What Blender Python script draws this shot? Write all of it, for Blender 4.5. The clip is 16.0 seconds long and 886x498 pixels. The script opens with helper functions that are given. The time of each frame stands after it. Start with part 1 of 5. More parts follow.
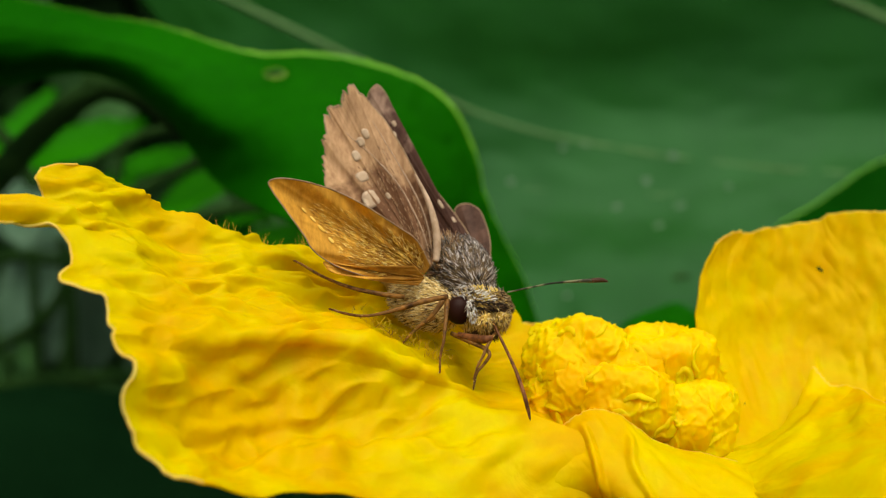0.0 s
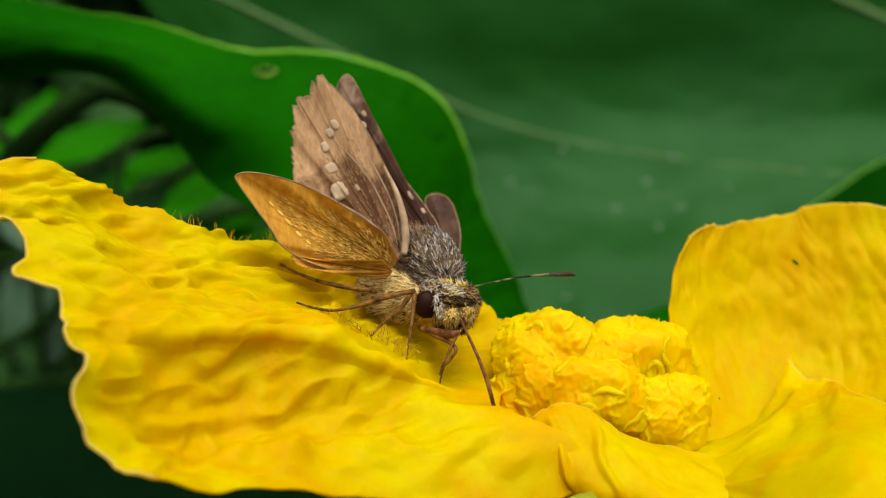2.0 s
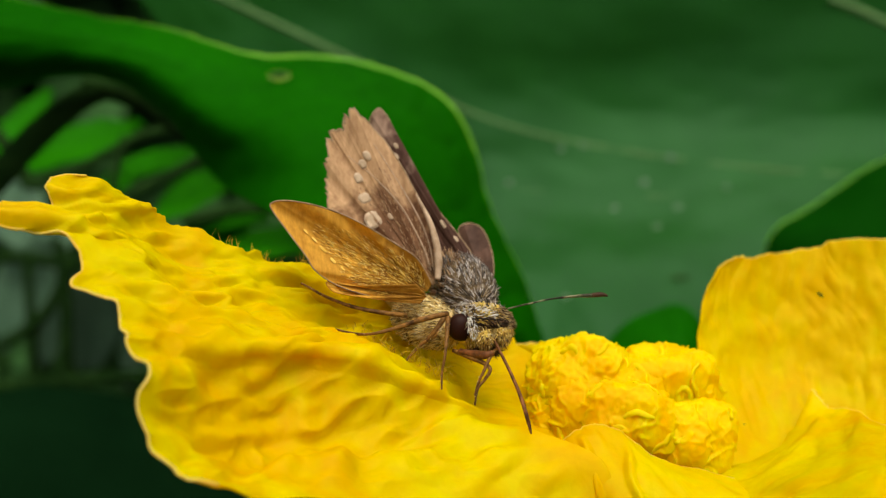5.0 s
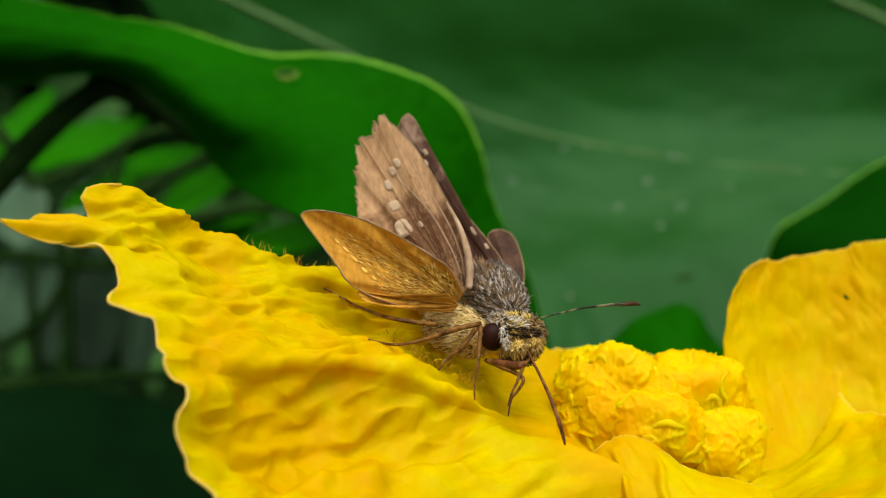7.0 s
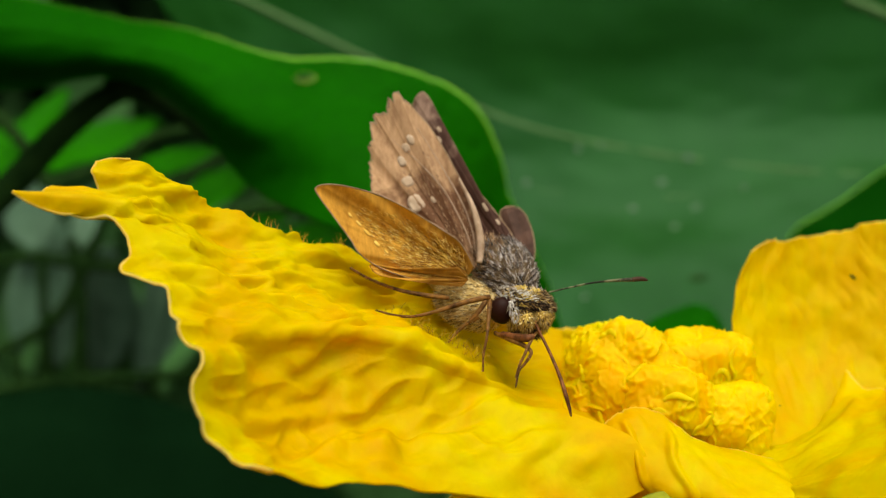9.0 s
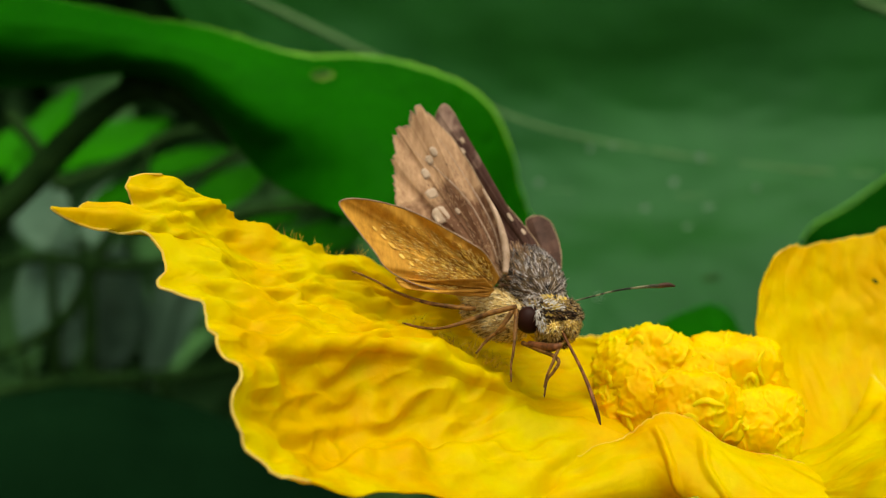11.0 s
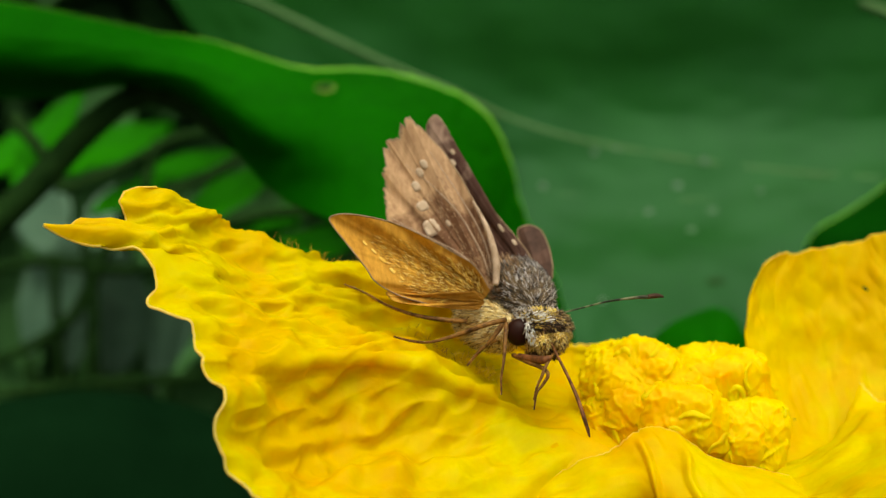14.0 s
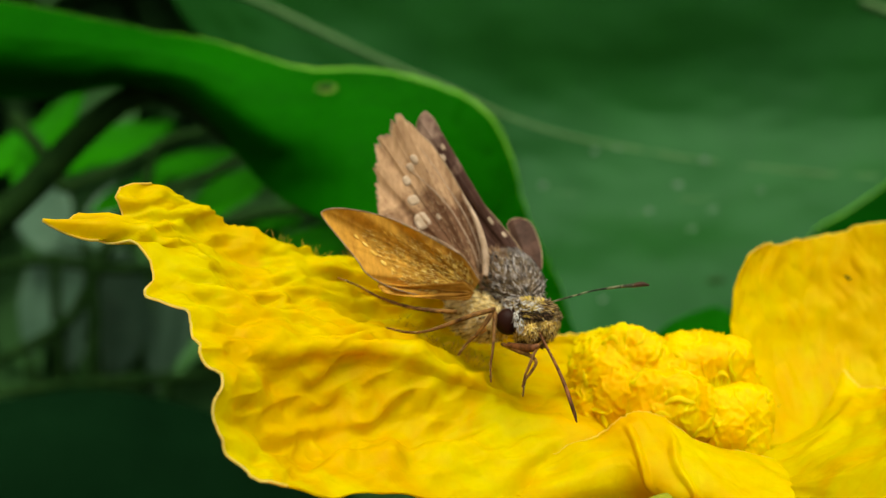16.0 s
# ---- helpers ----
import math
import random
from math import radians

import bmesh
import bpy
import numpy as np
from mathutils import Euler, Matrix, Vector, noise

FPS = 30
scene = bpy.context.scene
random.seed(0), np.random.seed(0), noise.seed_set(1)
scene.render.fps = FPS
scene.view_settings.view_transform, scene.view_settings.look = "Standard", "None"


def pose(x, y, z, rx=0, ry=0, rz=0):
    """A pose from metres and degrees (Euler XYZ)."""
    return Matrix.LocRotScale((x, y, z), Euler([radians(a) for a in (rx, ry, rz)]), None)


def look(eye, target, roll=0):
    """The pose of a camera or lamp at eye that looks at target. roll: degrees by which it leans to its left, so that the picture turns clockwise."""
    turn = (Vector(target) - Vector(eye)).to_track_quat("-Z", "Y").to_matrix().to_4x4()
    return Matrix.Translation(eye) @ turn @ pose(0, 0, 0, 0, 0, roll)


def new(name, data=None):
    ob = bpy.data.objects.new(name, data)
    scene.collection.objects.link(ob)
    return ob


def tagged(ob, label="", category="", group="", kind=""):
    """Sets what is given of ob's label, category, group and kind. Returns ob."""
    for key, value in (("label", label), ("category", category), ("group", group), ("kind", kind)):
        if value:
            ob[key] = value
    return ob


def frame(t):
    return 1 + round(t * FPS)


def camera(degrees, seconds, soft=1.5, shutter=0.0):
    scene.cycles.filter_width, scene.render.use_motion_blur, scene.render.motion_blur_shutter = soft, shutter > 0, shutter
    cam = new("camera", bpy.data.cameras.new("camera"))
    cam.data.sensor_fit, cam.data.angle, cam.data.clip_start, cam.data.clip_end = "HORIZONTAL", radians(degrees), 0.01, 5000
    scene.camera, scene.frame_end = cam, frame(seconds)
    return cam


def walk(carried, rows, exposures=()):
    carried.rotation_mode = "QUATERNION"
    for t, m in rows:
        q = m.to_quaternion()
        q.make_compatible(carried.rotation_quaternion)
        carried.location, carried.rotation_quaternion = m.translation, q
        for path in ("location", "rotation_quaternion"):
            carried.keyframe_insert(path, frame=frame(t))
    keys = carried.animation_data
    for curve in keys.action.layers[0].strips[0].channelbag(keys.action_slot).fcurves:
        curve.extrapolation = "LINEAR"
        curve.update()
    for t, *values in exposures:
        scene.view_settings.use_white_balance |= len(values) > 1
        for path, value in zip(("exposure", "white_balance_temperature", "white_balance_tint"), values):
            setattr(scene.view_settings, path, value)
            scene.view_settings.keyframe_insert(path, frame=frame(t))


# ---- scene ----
cam = camera(36, 16.0, soft=1.1)
cam.data.dof.use_dof = True
cam.data.dof.focus_distance = 0.123
cam.data.dof.aperture_fstop = 25.0
walk(cam, [
    (0, pose(-0.00000, -0.131, 0.25, 90.000, 0, 0.000)),
    (0.5, pose(0.00107, -0.131, 0.25, 90.026, 0, 0.232)),
    (1, pose(0.00213, -0.131, 0.25, 90.052, 0, 0.465)),
    (1.5, pose(0.00320, -0.131, 0.25, 90.029, 0, 0.593)),
    (2, pose(0.00213, -0.131, 0.25, 90.051, 0, 0.442)),
    (2.5, pose(0.00107, -0.131, 0.25, 90.061, 0, 0.186)),
    (3, pose(-0.00000, -0.131, 0.25, 90.060, 0, 0.070)),
    (5.5, pose(-0.00266, -0.131, 0.25, 90.041, 0, -0.654)),
    (6, pose(-0.00320, -0.131, 0.25, 90.017, 0, -0.718)),
    (6.5, pose(-0.00341, -0.131, 0.25, 90.016, 0, -0.738)),
    (7, pose(-0.00362, -0.131, 0.25, 90.017, 0, -0.690)),
    (7.5, pose(-0.00384, -0.131, 0.25, 90.041, 0, -0.618)),
    (8, pose(-0.00464, -0.131, 0.25, 89.994, 0, -0.633)),
    (8.1, pose(-0.00480, -0.131, 0.25, 89.994, 0, -0.631)),
    (8.5, pose(-0.00544, -0.131, 0.25, 90.053, 0, -0.623)),
    (11, pose(-0.00959, -0.131, 0.25, 90.050, 0, -0.830)),
    (11.5, pose(-0.01044, -0.131, 0.25, 90.156, 0, -0.819)),
    (12, pose(-0.01130, -0.131, 0.25, 90.167, 0, -0.947)),
    (12.5, pose(-0.01215, -0.131, 0.25, 90.153, 0, -1.098)),
    (13, pose(-0.01162, -0.131, 0.25, 90.261, 0, -0.954)),
    (13.5, pose(-0.01108, -0.131, 0.25, 90.190, 0, -0.949)),
    (14, pose(-0.01055, -0.131, 0.25, 90.191, 0, -0.863)),
    (14.5, pose(-0.01047, -0.131, 0.25, 90.191, 0, -0.904)),
    (15, pose(-0.01039, -0.131, 0.25, 90.167, 0, -0.888)),
    (15.5, pose(-0.01031, -0.131, 0.25, 90.168, 0, -0.815)),
    (16, pose(-0.01023, -0.131, 0.25, 90.157, 0, -0.787)),
], exposures=[(0, -0.03, 6900, 3), (11, -0.03, 6900, 3), (13, 0.03, 6900, -2), (16, 0.03, 6900, -2)])

# ---- light: bright overcast sky, a veiled sun high behind the camera ----
world = bpy.data.worlds.new("sky")
world.use_nodes = True
scene.world = world
SUN_ELEVATION, SUN_TURN = radians(61), radians(166)
wn, wl = world.node_tree.nodes, world.node_tree.links
sky = wn.new("ShaderNodeTexSky")
sky.sky_type, sky.sun_disc = "NISHITA", False
sky.sun_elevation, sky.sun_rotation = SUN_ELEVATION, SUN_TURN
sky.air_density, sky.dust_density = 1.0, 4.0
veil = wn.new("ShaderNodeHueSaturation")
veil.inputs["Saturation"].default_value = 0.35
wl.new(sky.outputs[0], veil.inputs["Color"])
wl.new(veil.outputs[0], wn["Background"].inputs[0])
wn["Background"].inputs[1].default_value = 0.16
sun_data = bpy.data.lights.new("sun", "SUN")
sun_data.energy, sun_data.angle, sun_data.color = 2.4, radians(50), (1.0, 0.96, 0.9)
sun = new("sun", sun_data)
sun_way = Vector((math.sin(SUN_TURN) * math.cos(SUN_ELEVATION), math.cos(SUN_TURN) * math.cos(SUN_ELEVATION), math.sin(SUN_ELEVATION)))
sun.matrix_world = look(sun_way * 5, (0, 0, 0))


# ---- materials ----
def material(name, rough=0.5):
    m = bpy.data.materials.new(name)
    m.use_nodes = True
    b = m.node_tree.nodes["Principled BSDF"]
    b.inputs["Roughness"].default_value = rough
    return m, m.node_tree.nodes, m.node_tree.links, b


def noise_tex(n, l, scale, detail=4.0, rough=0.55, stretch=(1, 1, 1), distortion=0.0):
    co = n.new("ShaderNodeTexCoord")
    mp = n.new("ShaderNodeMapping")
    mp.inputs["Scale"].default_value = stretch
    tx = n.new("ShaderNodeTexNoise")
    tx.inputs["Scale"].default_value = scale
    tx.inputs["Detail"].default_value = detail
    tx.inputs["Roughness"].default_value = rough
    tx.inputs["Distortion"].default_value = distortion
    l.new(co.outputs["Object"], mp.inputs[0])
    l.new(mp.outputs[0], tx.inputs[0])
    return tx


def ramp(n, l, source, stops):
    r = n.new("ShaderNodeValToRGB")
    e = r.color_ramp.elements
    while len(e) < len(stops):
        e.new(0.5)
    for k, (at, c) in zip(e, stops):
        k.position, k.color = at, (*c, 1)
    l.new(source, r.inputs[0])
    return r


def mix_color(n, l, kind, fac, a, b):
    m = n.new("ShaderNodeMix")
    m.data_type, m.blend_type = "RGBA", kind
    if isinstance(fac, float):
        m.inputs[0].default_value = fac
    else:
        l.new(fac, m.inputs[0])
    for socket, v in ((m.inputs[6], a), (m.inputs[7], b)):
        if isinstance(v, tuple):
            socket.default_value = (*v, 1)
        else:
            l.new(v, socket)
    return m.outputs[2]


def bump(n, l, b, source, strength, distance):
    k = n.new("ShaderNodeBump")
    k.inputs["Strength"].default_value = strength
    k.inputs["Distance"].default_value = distance
    l.new(source, k.inputs["Height"])
    l.new(k.outputs[0], b.inputs["Normal"])
    return k


def see_through(n, l, b, colour, share):
    """A thin blade that also lets light through."""
    t = n.new("ShaderNodeBsdfTranslucent")
    l.new(colour, t.inputs[0])
    s = n.new("ShaderNodeMixShader")
    s.inputs[0].default_value = share
    l.new(b.outputs[0], s.inputs[1])
    l.new(t.outputs[0], s.inputs[2])
    l.new(s.outputs[0], n["Material Output"].inputs[0])


def petal_material(name, light, deep, share=0.5, relief=0.5, glow=0.08):
    """Thin moist tissue: light spreads in it and comes through it, warmer than it fell in."""
    m, n, l, b = material(name, 0.55)
    b.inputs["Specular IOR Level"].default_value = 0.08
    b.inputs["Subsurface Weight"].default_value = glow
    b.inputs["Subsurface Radius"].default_value = (1.0, 0.5, 0.04)
    b.inputs["Subsurface Scale"].default_value = 0.0012
    big = noise_tex(n, l, 95, 3.0, 0.55, distortion=0.8)
    fine = noise_tex(n, l, 1500, 4.0, 0.6)
    mid = noise_tex(n, l, 330, 3.0, 0.5, distortion=1.0)
    streak = noise_tex(n, l, 300, 3.0, 0.5, (1, 1, 0.45), 0.6)
    c = ramp(n, l, big.outputs[0], [(0.38, deep), (0.58, light)])
    k = ramp(n, l, streak.outputs[0], [(0.36, (0.99, 0.86, 0.5)), (0.56, (1, 1, 1))])
    g = ramp(n, l, fine.outputs[0], [(0.3, (0.93, 0.9, 0.8)), (0.65, (1, 1, 1))])
    col = mix_color(n, l, "MULTIPLY", 0.6, c.outputs[0], g.outputs[0])
    col = mix_color(n, l, "MULTIPLY", 0.7, col, k.outputs[0])
    l.new(col, b.inputs["Base Color"])
    hgt = n.new("ShaderNodeMath")
    hgt.operation = "MULTIPLY_ADD"
    hgt.inputs[1].default_value = 0.12
    l.new(fine.outputs[0], hgt.inputs[0])
    l.new(mid.outputs[0], hgt.inputs[2])
    bump(n, l, b, hgt.outputs[0], relief, 0.0006)
    through_col = mix_color(n, l, "MIX", 0.6, col, (0.95, 0.66, 0.002))
    see_through(n, l, b, through_col, share)
    return m


def leaf_material(name, light, deep, rough, share, scale=30.0, gloss=0.2, tint=(1, 1, 1)):
    m, n, l, b = material(name, rough)
    big = noise_tex(n, l, scale, 4.0)
    fine = noise_tex(n, l, scale * 14, 4.0, 0.6)
    c = ramp(n, l, big.outputs[0], [(0.3, deep), (0.7, light)])
    g = ramp(n, l, fine.outputs[0], [(0.3, (0.8, 0.84, 0.8)), (0.7, (1, 1, 1))])
    col = mix_color(n, l, "MULTIPLY", 0.7, c.outputs[0], g.outputs[0])
    l.new(col, b.inputs["Base Color"])
    b.inputs["Specular IOR Level"].default_value = gloss
    b.inputs["Specular Tint"].default_value = (*tint, 1)
    bump(n, l, b, fine.outputs[0], 0.3, 0.0004)
    see_through(n, l, b, col, share)
    return m


def mottled(name, dark, light, rough=0.6, scale=600.0, low=0.35, high=0.65, stretch=(1, 1, 1), relief=0.3, share=0.0, gloss=0.5):
    m, n, l, b = material(name, rough)
    t = noise_tex(n, l, scale, 5.0, 0.65, stretch, 0.3)
    broad = noise_tex(n, l, scale / 8, 3.0)
    c = ramp(n, l, t.outputs[0], [(low, dark), (high, light)])
    s = ramp(n, l, broad.outputs[0], [(0.3, (0.72, 0.72, 0.72)), (0.65, (1, 1, 1))])
    col = mix_color(n, l, "MULTIPLY", 0.7, c.outputs[0], s.outputs[0])
    l.new(col, b.inputs["Base Color"])
    b.inputs["Specular IOR Level"].default_value = gloss
    bump(n, l, b, t.outputs[0], relief, 0.0002)
    if share:
        see_through(n, l, b, col, share)
    return m


def wing_material(name, dark, light, turn, base, reach, shade):
    """Scales in streaks along the veins, darker towards the wing's base."""
    m, n, l, b = material(name, 0.65)
    b.inputs["Specular IOR Level"].default_value = 0.12
    co = n.new("ShaderNodeTexCoord")
    mp = n.new("ShaderNodeMapping")
    mp.inputs["Rotation"].default_value = (0, radians(turn), 0)
    mp.inputs["Scale"].default_value = (1, 1, 0.22)
    l.new(co.outputs["Object"], mp.inputs[0])
    t = n.new("ShaderNodeTexNoise")
    t.inputs["Scale"].default_value = 1300
    t.inputs["Detail"].default_value = 5
    t.inputs["Roughness"].default_value = 0.7
    l.new(mp.outputs[0], t.inputs[0])
    c = ramp(n, l, t.outputs[0], [(0.3, dark), (0.62, light)])
    far = n.new("ShaderNodeVectorMath")
    far.operation = "DISTANCE"
    far.inputs[1].default_value = [k * 0.001 for k in base]
    l.new(co.outputs["Object"], far.inputs[0])
    wob = noise_tex(n, l, 500, 3.0)
    add = n.new("ShaderNodeMath")
    add.operation = "MULTIPLY_ADD"
    add.inputs[1].default_value = 1000 / reach
    l.new(far.outputs["Value"], add.inputs[0])
    l.new(wob.outputs[0], add.inputs[2])
    z = ramp(n, l, add.outputs[0], [(0.75, shade), (1.0, (1, 1, 1))])
    col = mix_color(n, l, "MULTIPLY", 1.0, c.outputs[0], z.outputs[0])
    l.new(col, b.inputs["Base Color"])
    bump(n, l, b, t.outputs[0], 0.35, 0.0002)
    see_through(n, l, b, col, 0.15)
    return m


def hair_material(name, shades):
    """Each strand takes one of the shades."""
    m, n, l, b = material(name, 0.6)
    b.inputs["Specular IOR Level"].default_value = 0.15
    g = n.new("ShaderNodeNewGeometry")
    r = ramp(n, l, g.outputs["Random Per Island"], [(i / len(shades), c) for i, c in enumerate(shades)])
    r.color_ramp.interpolation = "CONSTANT"
    l.new(r.outputs[0], b.inputs["Base Color"])
    return m


YELLOW = petal_material("yellow_petal", (0.87, 0.74, 0.005), (0.86, 0.58, 0.003), 0.5, 0.5)
YELLOW_DEEP = petal_material("orange_yellow_petal", (0.87, 0.7, 0.004), (0.86, 0.585, 0.003), 0.46, 0.3)
# the edge's own pallor plus a halo of light put into the colour
PALE_LIT_RIM = petal_material("pale_lit_petal_rim", (0.95, 0.84, 0.25), (0.94, 0.76, 0.12), 0.6)
ANTHER = petal_material("anther_yellow", (0.95, 0.71, 0.006), (0.94, 0.55, 0.003), 0.3, 0.1, 0.7)
# a brighter copy of the anther yellow: light on the ridges in the colour
LIT_ANTHER_LIP = petal_material("lit_anther_lip_yellow", (0.93, 0.81, 0.015), (0.92, 0.72, 0.008), 0.4, 0.1, 0.4)
BRIGHT_LEAF = leaf_material("bright_leaf_green", (0.0097, 0.164, 0.001), (0.006, 0.11, 0.0007), 0.55, 0.45, gloss=0.015)
# light along the leaf edges is put into this pale green
LIT_LEAF_RIM = leaf_material("lit_leaf_rim_green", (0.26, 0.6, 0.04), (0.12, 0.42, 0.015), 0.5, 0.3)
DULL_LEAF = leaf_material("dull_leaf_green", (0.012, 0.085, 0.008), (0.0055, 0.046, 0.0035), 0.42, 0.12, 14.0, 0.16, (0.5, 1.0, 0.62))
LEAF_VEIN = leaf_material("leaf_vein_green", (0.13, 0.24, 0.08), (0.08, 0.17, 0.045), 0.5, 0.1)
# a darker copy of the leaf green, with shade put into the colour
SHADE_LEAF = leaf_material("shaded_leaf_green", (0.003, 0.055, 0.0012), (0.002, 0.036, 0.0008), 0.55, 0.2, gloss=0.01)
FERN_GREEN = leaf_material("fern_green", (0.038, 0.37, 0.0025), (0.025, 0.25, 0.0015), 0.6, 0.5, gloss=0.05)
PALE_BLADE = leaf_material("grey_green_blade", (0.14, 0.24, 0.15), (0.07, 0.145, 0.085), 0.6, 0.3, gloss=0.05)
# base darkened well below leaf green to put shade into the colour
SHADED_LOW_LEAF = leaf_material("shaded_blue_green_leaf", (0.0052, 0.024, 0.007), (0.003, 0.0145, 0.0043), 0.7, 0.1, gloss=0.0)
UNDERGROWTH = leaf_material("undergrowth_green", (0.06, 0.155, 0.045), (0.032, 0.086, 0.024), 0.7, 0.05, 10.0, gloss=0.02)
# near-black puts shade into the stalks' colour; specks share it
SHADED_STEM_AND_SPECK = mottled("shaded_stem_and_speck", (0.009, 0.03, 0.005), (0.02, 0.055, 0.01), 0.9, 200.0, gloss=0.05)
STEM_GREEN = mottled("green_stem", (0.1, 0.2, 0.03), (0.2, 0.32, 0.05), 0.55, 300.0)
SEPAL_GREEN = mottled("sepal_green", (0.3, 0.32, 0.02), (0.45, 0.45, 0.03), 0.6, 300.0, share=0.3, gloss=0.1)
SOIL = mottled("soil", (0.02, 0.014, 0.009), (0.05, 0.036, 0.022), 0.95, 40.0)
FLECK = mottled("pale_fleck", (0.08, 0.15, 0.08), (0.16, 0.24, 0.15), 0.6, 300.0)
# light on the hole's edge is put into this yellow-green
LIT_HOLE_RING = mottled("lit_hole_ring", (0.12, 0.28, 0.01), (0.28, 0.42, 0.015), 0.7, 500.0)
FOREWING = wing_material("tan_wing_scales", (0.3, 0.16, 0.077), (0.54, 0.325, 0.172), 23, (-4.31, -1.00, 7.85), 13.0, (0.33, 0.25, 0.22))
FAR_FOREWING = wing_material("dark_wing_with_pale_tip", (0.2, 0.11, 0.075), (0.42, 0.27, 0.19), 30, (-0.29, 4.00, 8.23), 32.0, (0.2, 0.14, 0.13))
FOREWING_DARK = mottled("dark_wing_scales", (0.03, 0.013, 0.008), (0.11, 0.055, 0.036), 0.6, 500.0, gloss=0.1)
HINDWING = wing_material("orange_brown_wing_scales", (0.44, 0.19, 0.02), (0.7, 0.35, 0.045), -58, (-2.89, -4.00, 3.85), 11.0, (0.5, 0.45, 0.42))
WING_RIM = mottled("wing_fringe", (0.22, 0.13, 0.07), (0.4, 0.28, 0.17), 0.7, 900.0, gloss=0.1)
GOLD_SPOT = mottled("golden_wing_spot", (0.85, 0.5, 0.08), (0.95, 0.65, 0.16), 0.6, 900.0, gloss=0.1)
WING_SPOT = mottled("cream_wing_spot", (0.42, 0.29, 0.185), (0.54, 0.4, 0.28), 0.55, 900.0, gloss=0.1)
BODY_SKIN = mottled("body_skin", (0.05, 0.03, 0.015), (0.2, 0.13, 0.06), 0.7, 900.0, gloss=0.1)
CHEST_SKIN = mottled("chest_scales", (0.42, 0.27, 0.08), (0.75, 0.55, 0.24), 0.7, 900.0, gloss=0.1)
FACE = mottled("face_scales", (0.3, 0.17, 0.02), (0.7, 0.5, 0.1), 0.6, 1100.0, gloss=0.1)
EYE, *_, eye_b = material("compound_eye", 0.4)
eye_b.inputs["Base Color"].default_value = (0.022, 0.007, 0.004, 1)
eye_b.inputs["Specular IOR Level"].default_value = 0.06
LEG = mottled("leg_brown", (0.05, 0.02, 0.006), (0.33, 0.15, 0.035), 0.45, 1200.0, gloss=0.1)
ANTENNA = mottled("antenna_dark", (0.05, 0.018, 0.007), (0.24, 0.085, 0.028), 0.4, 1500.0, gloss=0.1)
ANTENNA_GREY = mottled("banded_antenna", (0.018, 0.017, 0.01), (0.2, 0.19, 0.1), 0.5, 1100.0, 0.44, 0.56, gloss=0.1)
ANTENNA_TIP = mottled("antenna_tip", (0.035, 0.016, 0.009), (0.1, 0.045, 0.026), 0.45, 1500.0, gloss=0.1)
GREY_FUR = hair_material("grey_fur", [(0.16, 0.115, 0.085), (0.42, 0.36, 0.33), (0.03, 0.022, 0.018), (0.56, 0.5, 0.47), (0.025, 0.018, 0.014), (0.1, 0.07, 0.05), (0.02, 0.015, 0.012), (0.3, 0.23, 0.18)])
TAN_FUR = hair_material("tan_fur", [(0.85, 0.62, 0.22), (0.9, 0.74, 0.38), (0.3, 0.16, 0.04), (0.92, 0.82, 0.55), (0.7, 0.48, 0.17), (0.14, 0.07, 0.02), (0.8, 0.56, 0.2)])
GOLD_FUR = hair_material("gold_scales", [(0.7, 0.42, 0.06), (0.85, 0.62, 0.2), (0.75, 0.5, 0.1), (0.42, 0.2, 0.02), (0.6, 0.3, 0.025), (0.25, 0.1, 0.012)])
WING_VEIN = mottled("pale_wing_vein", (0.34, 0.22, 0.13), (0.55, 0.38, 0.26), 0.6, 900.0, gloss=0.1)
WING_FUR = hair_material("wing_scale_brown", [(0.3, 0.17, 0.08), (0.42, 0.27, 0.15), (0.12, 0.06, 0.03), (0.2, 0.11, 0.06)])
DARK_FUR = hair_material("dark_fur", [(0.015, 0.008, 0.004), (0.03, 0.016, 0.008), (0.1, 0.05, 0.02)])
BROWN_FUR = hair_material("brown_fur", [(0.05, 0.025, 0.01), (0.2, 0.11, 0.035), (0.42, 0.27, 0.1), (0.02, 0.01, 0.006), (0.1, 0.05, 0.018), (0.55, 0.42, 0.24)])
PALE_FUR = hair_material("pale_fur", [(0.6, 0.55, 0.48), (0.7, 0.66, 0.6), (0.35, 0.28, 0.22)])
YELLOW_FUR = hair_material("yellow_fur", [(0.78, 0.56, 0.16), (0.6, 0.38, 0.09), (0.1, 0.05, 0.018), (0.82, 0.66, 0.34), (0.45, 0.26, 0.06), (0.7, 0.48, 0.14)])
PETAL_HAIR = hair_material("petal_hair", [(0.6, 0.38, 0.02), (0.75, 0.5, 0.03), (0.35, 0.19, 0.02)])

MM = 0.001


# ---- shapes: all in millimetres ----
def part(name, verts, faces, mats, parent=None, label="", which=None, smooth=True):
    """One mesh object from points in millimetres."""
    me = bpy.data.meshes.new(name)
    me.from_pydata((np.asarray(verts, float) * MM).tolist(), [], faces)
    for m in mats if isinstance(mats, (list, tuple)) else [mats]:
        me.materials.append(m)
    if which is not None:
        me.polygons.foreach_set("material_index", np.asarray(which, dtype=np.int32))
    if smooth:
        me.polygons.foreach_set("use_smooth", [True] * len(me.polygons))
    me.update()
    ob = new(name, me)
    ob.parent = parent
    return tagged(ob, label)


def thing(name, place, label, category, group="", kind=""):
    ob = new(name)
    ob.empty_display_size = 0.01
    ob.location = place
    return tagged(ob, label, category, group, kind)


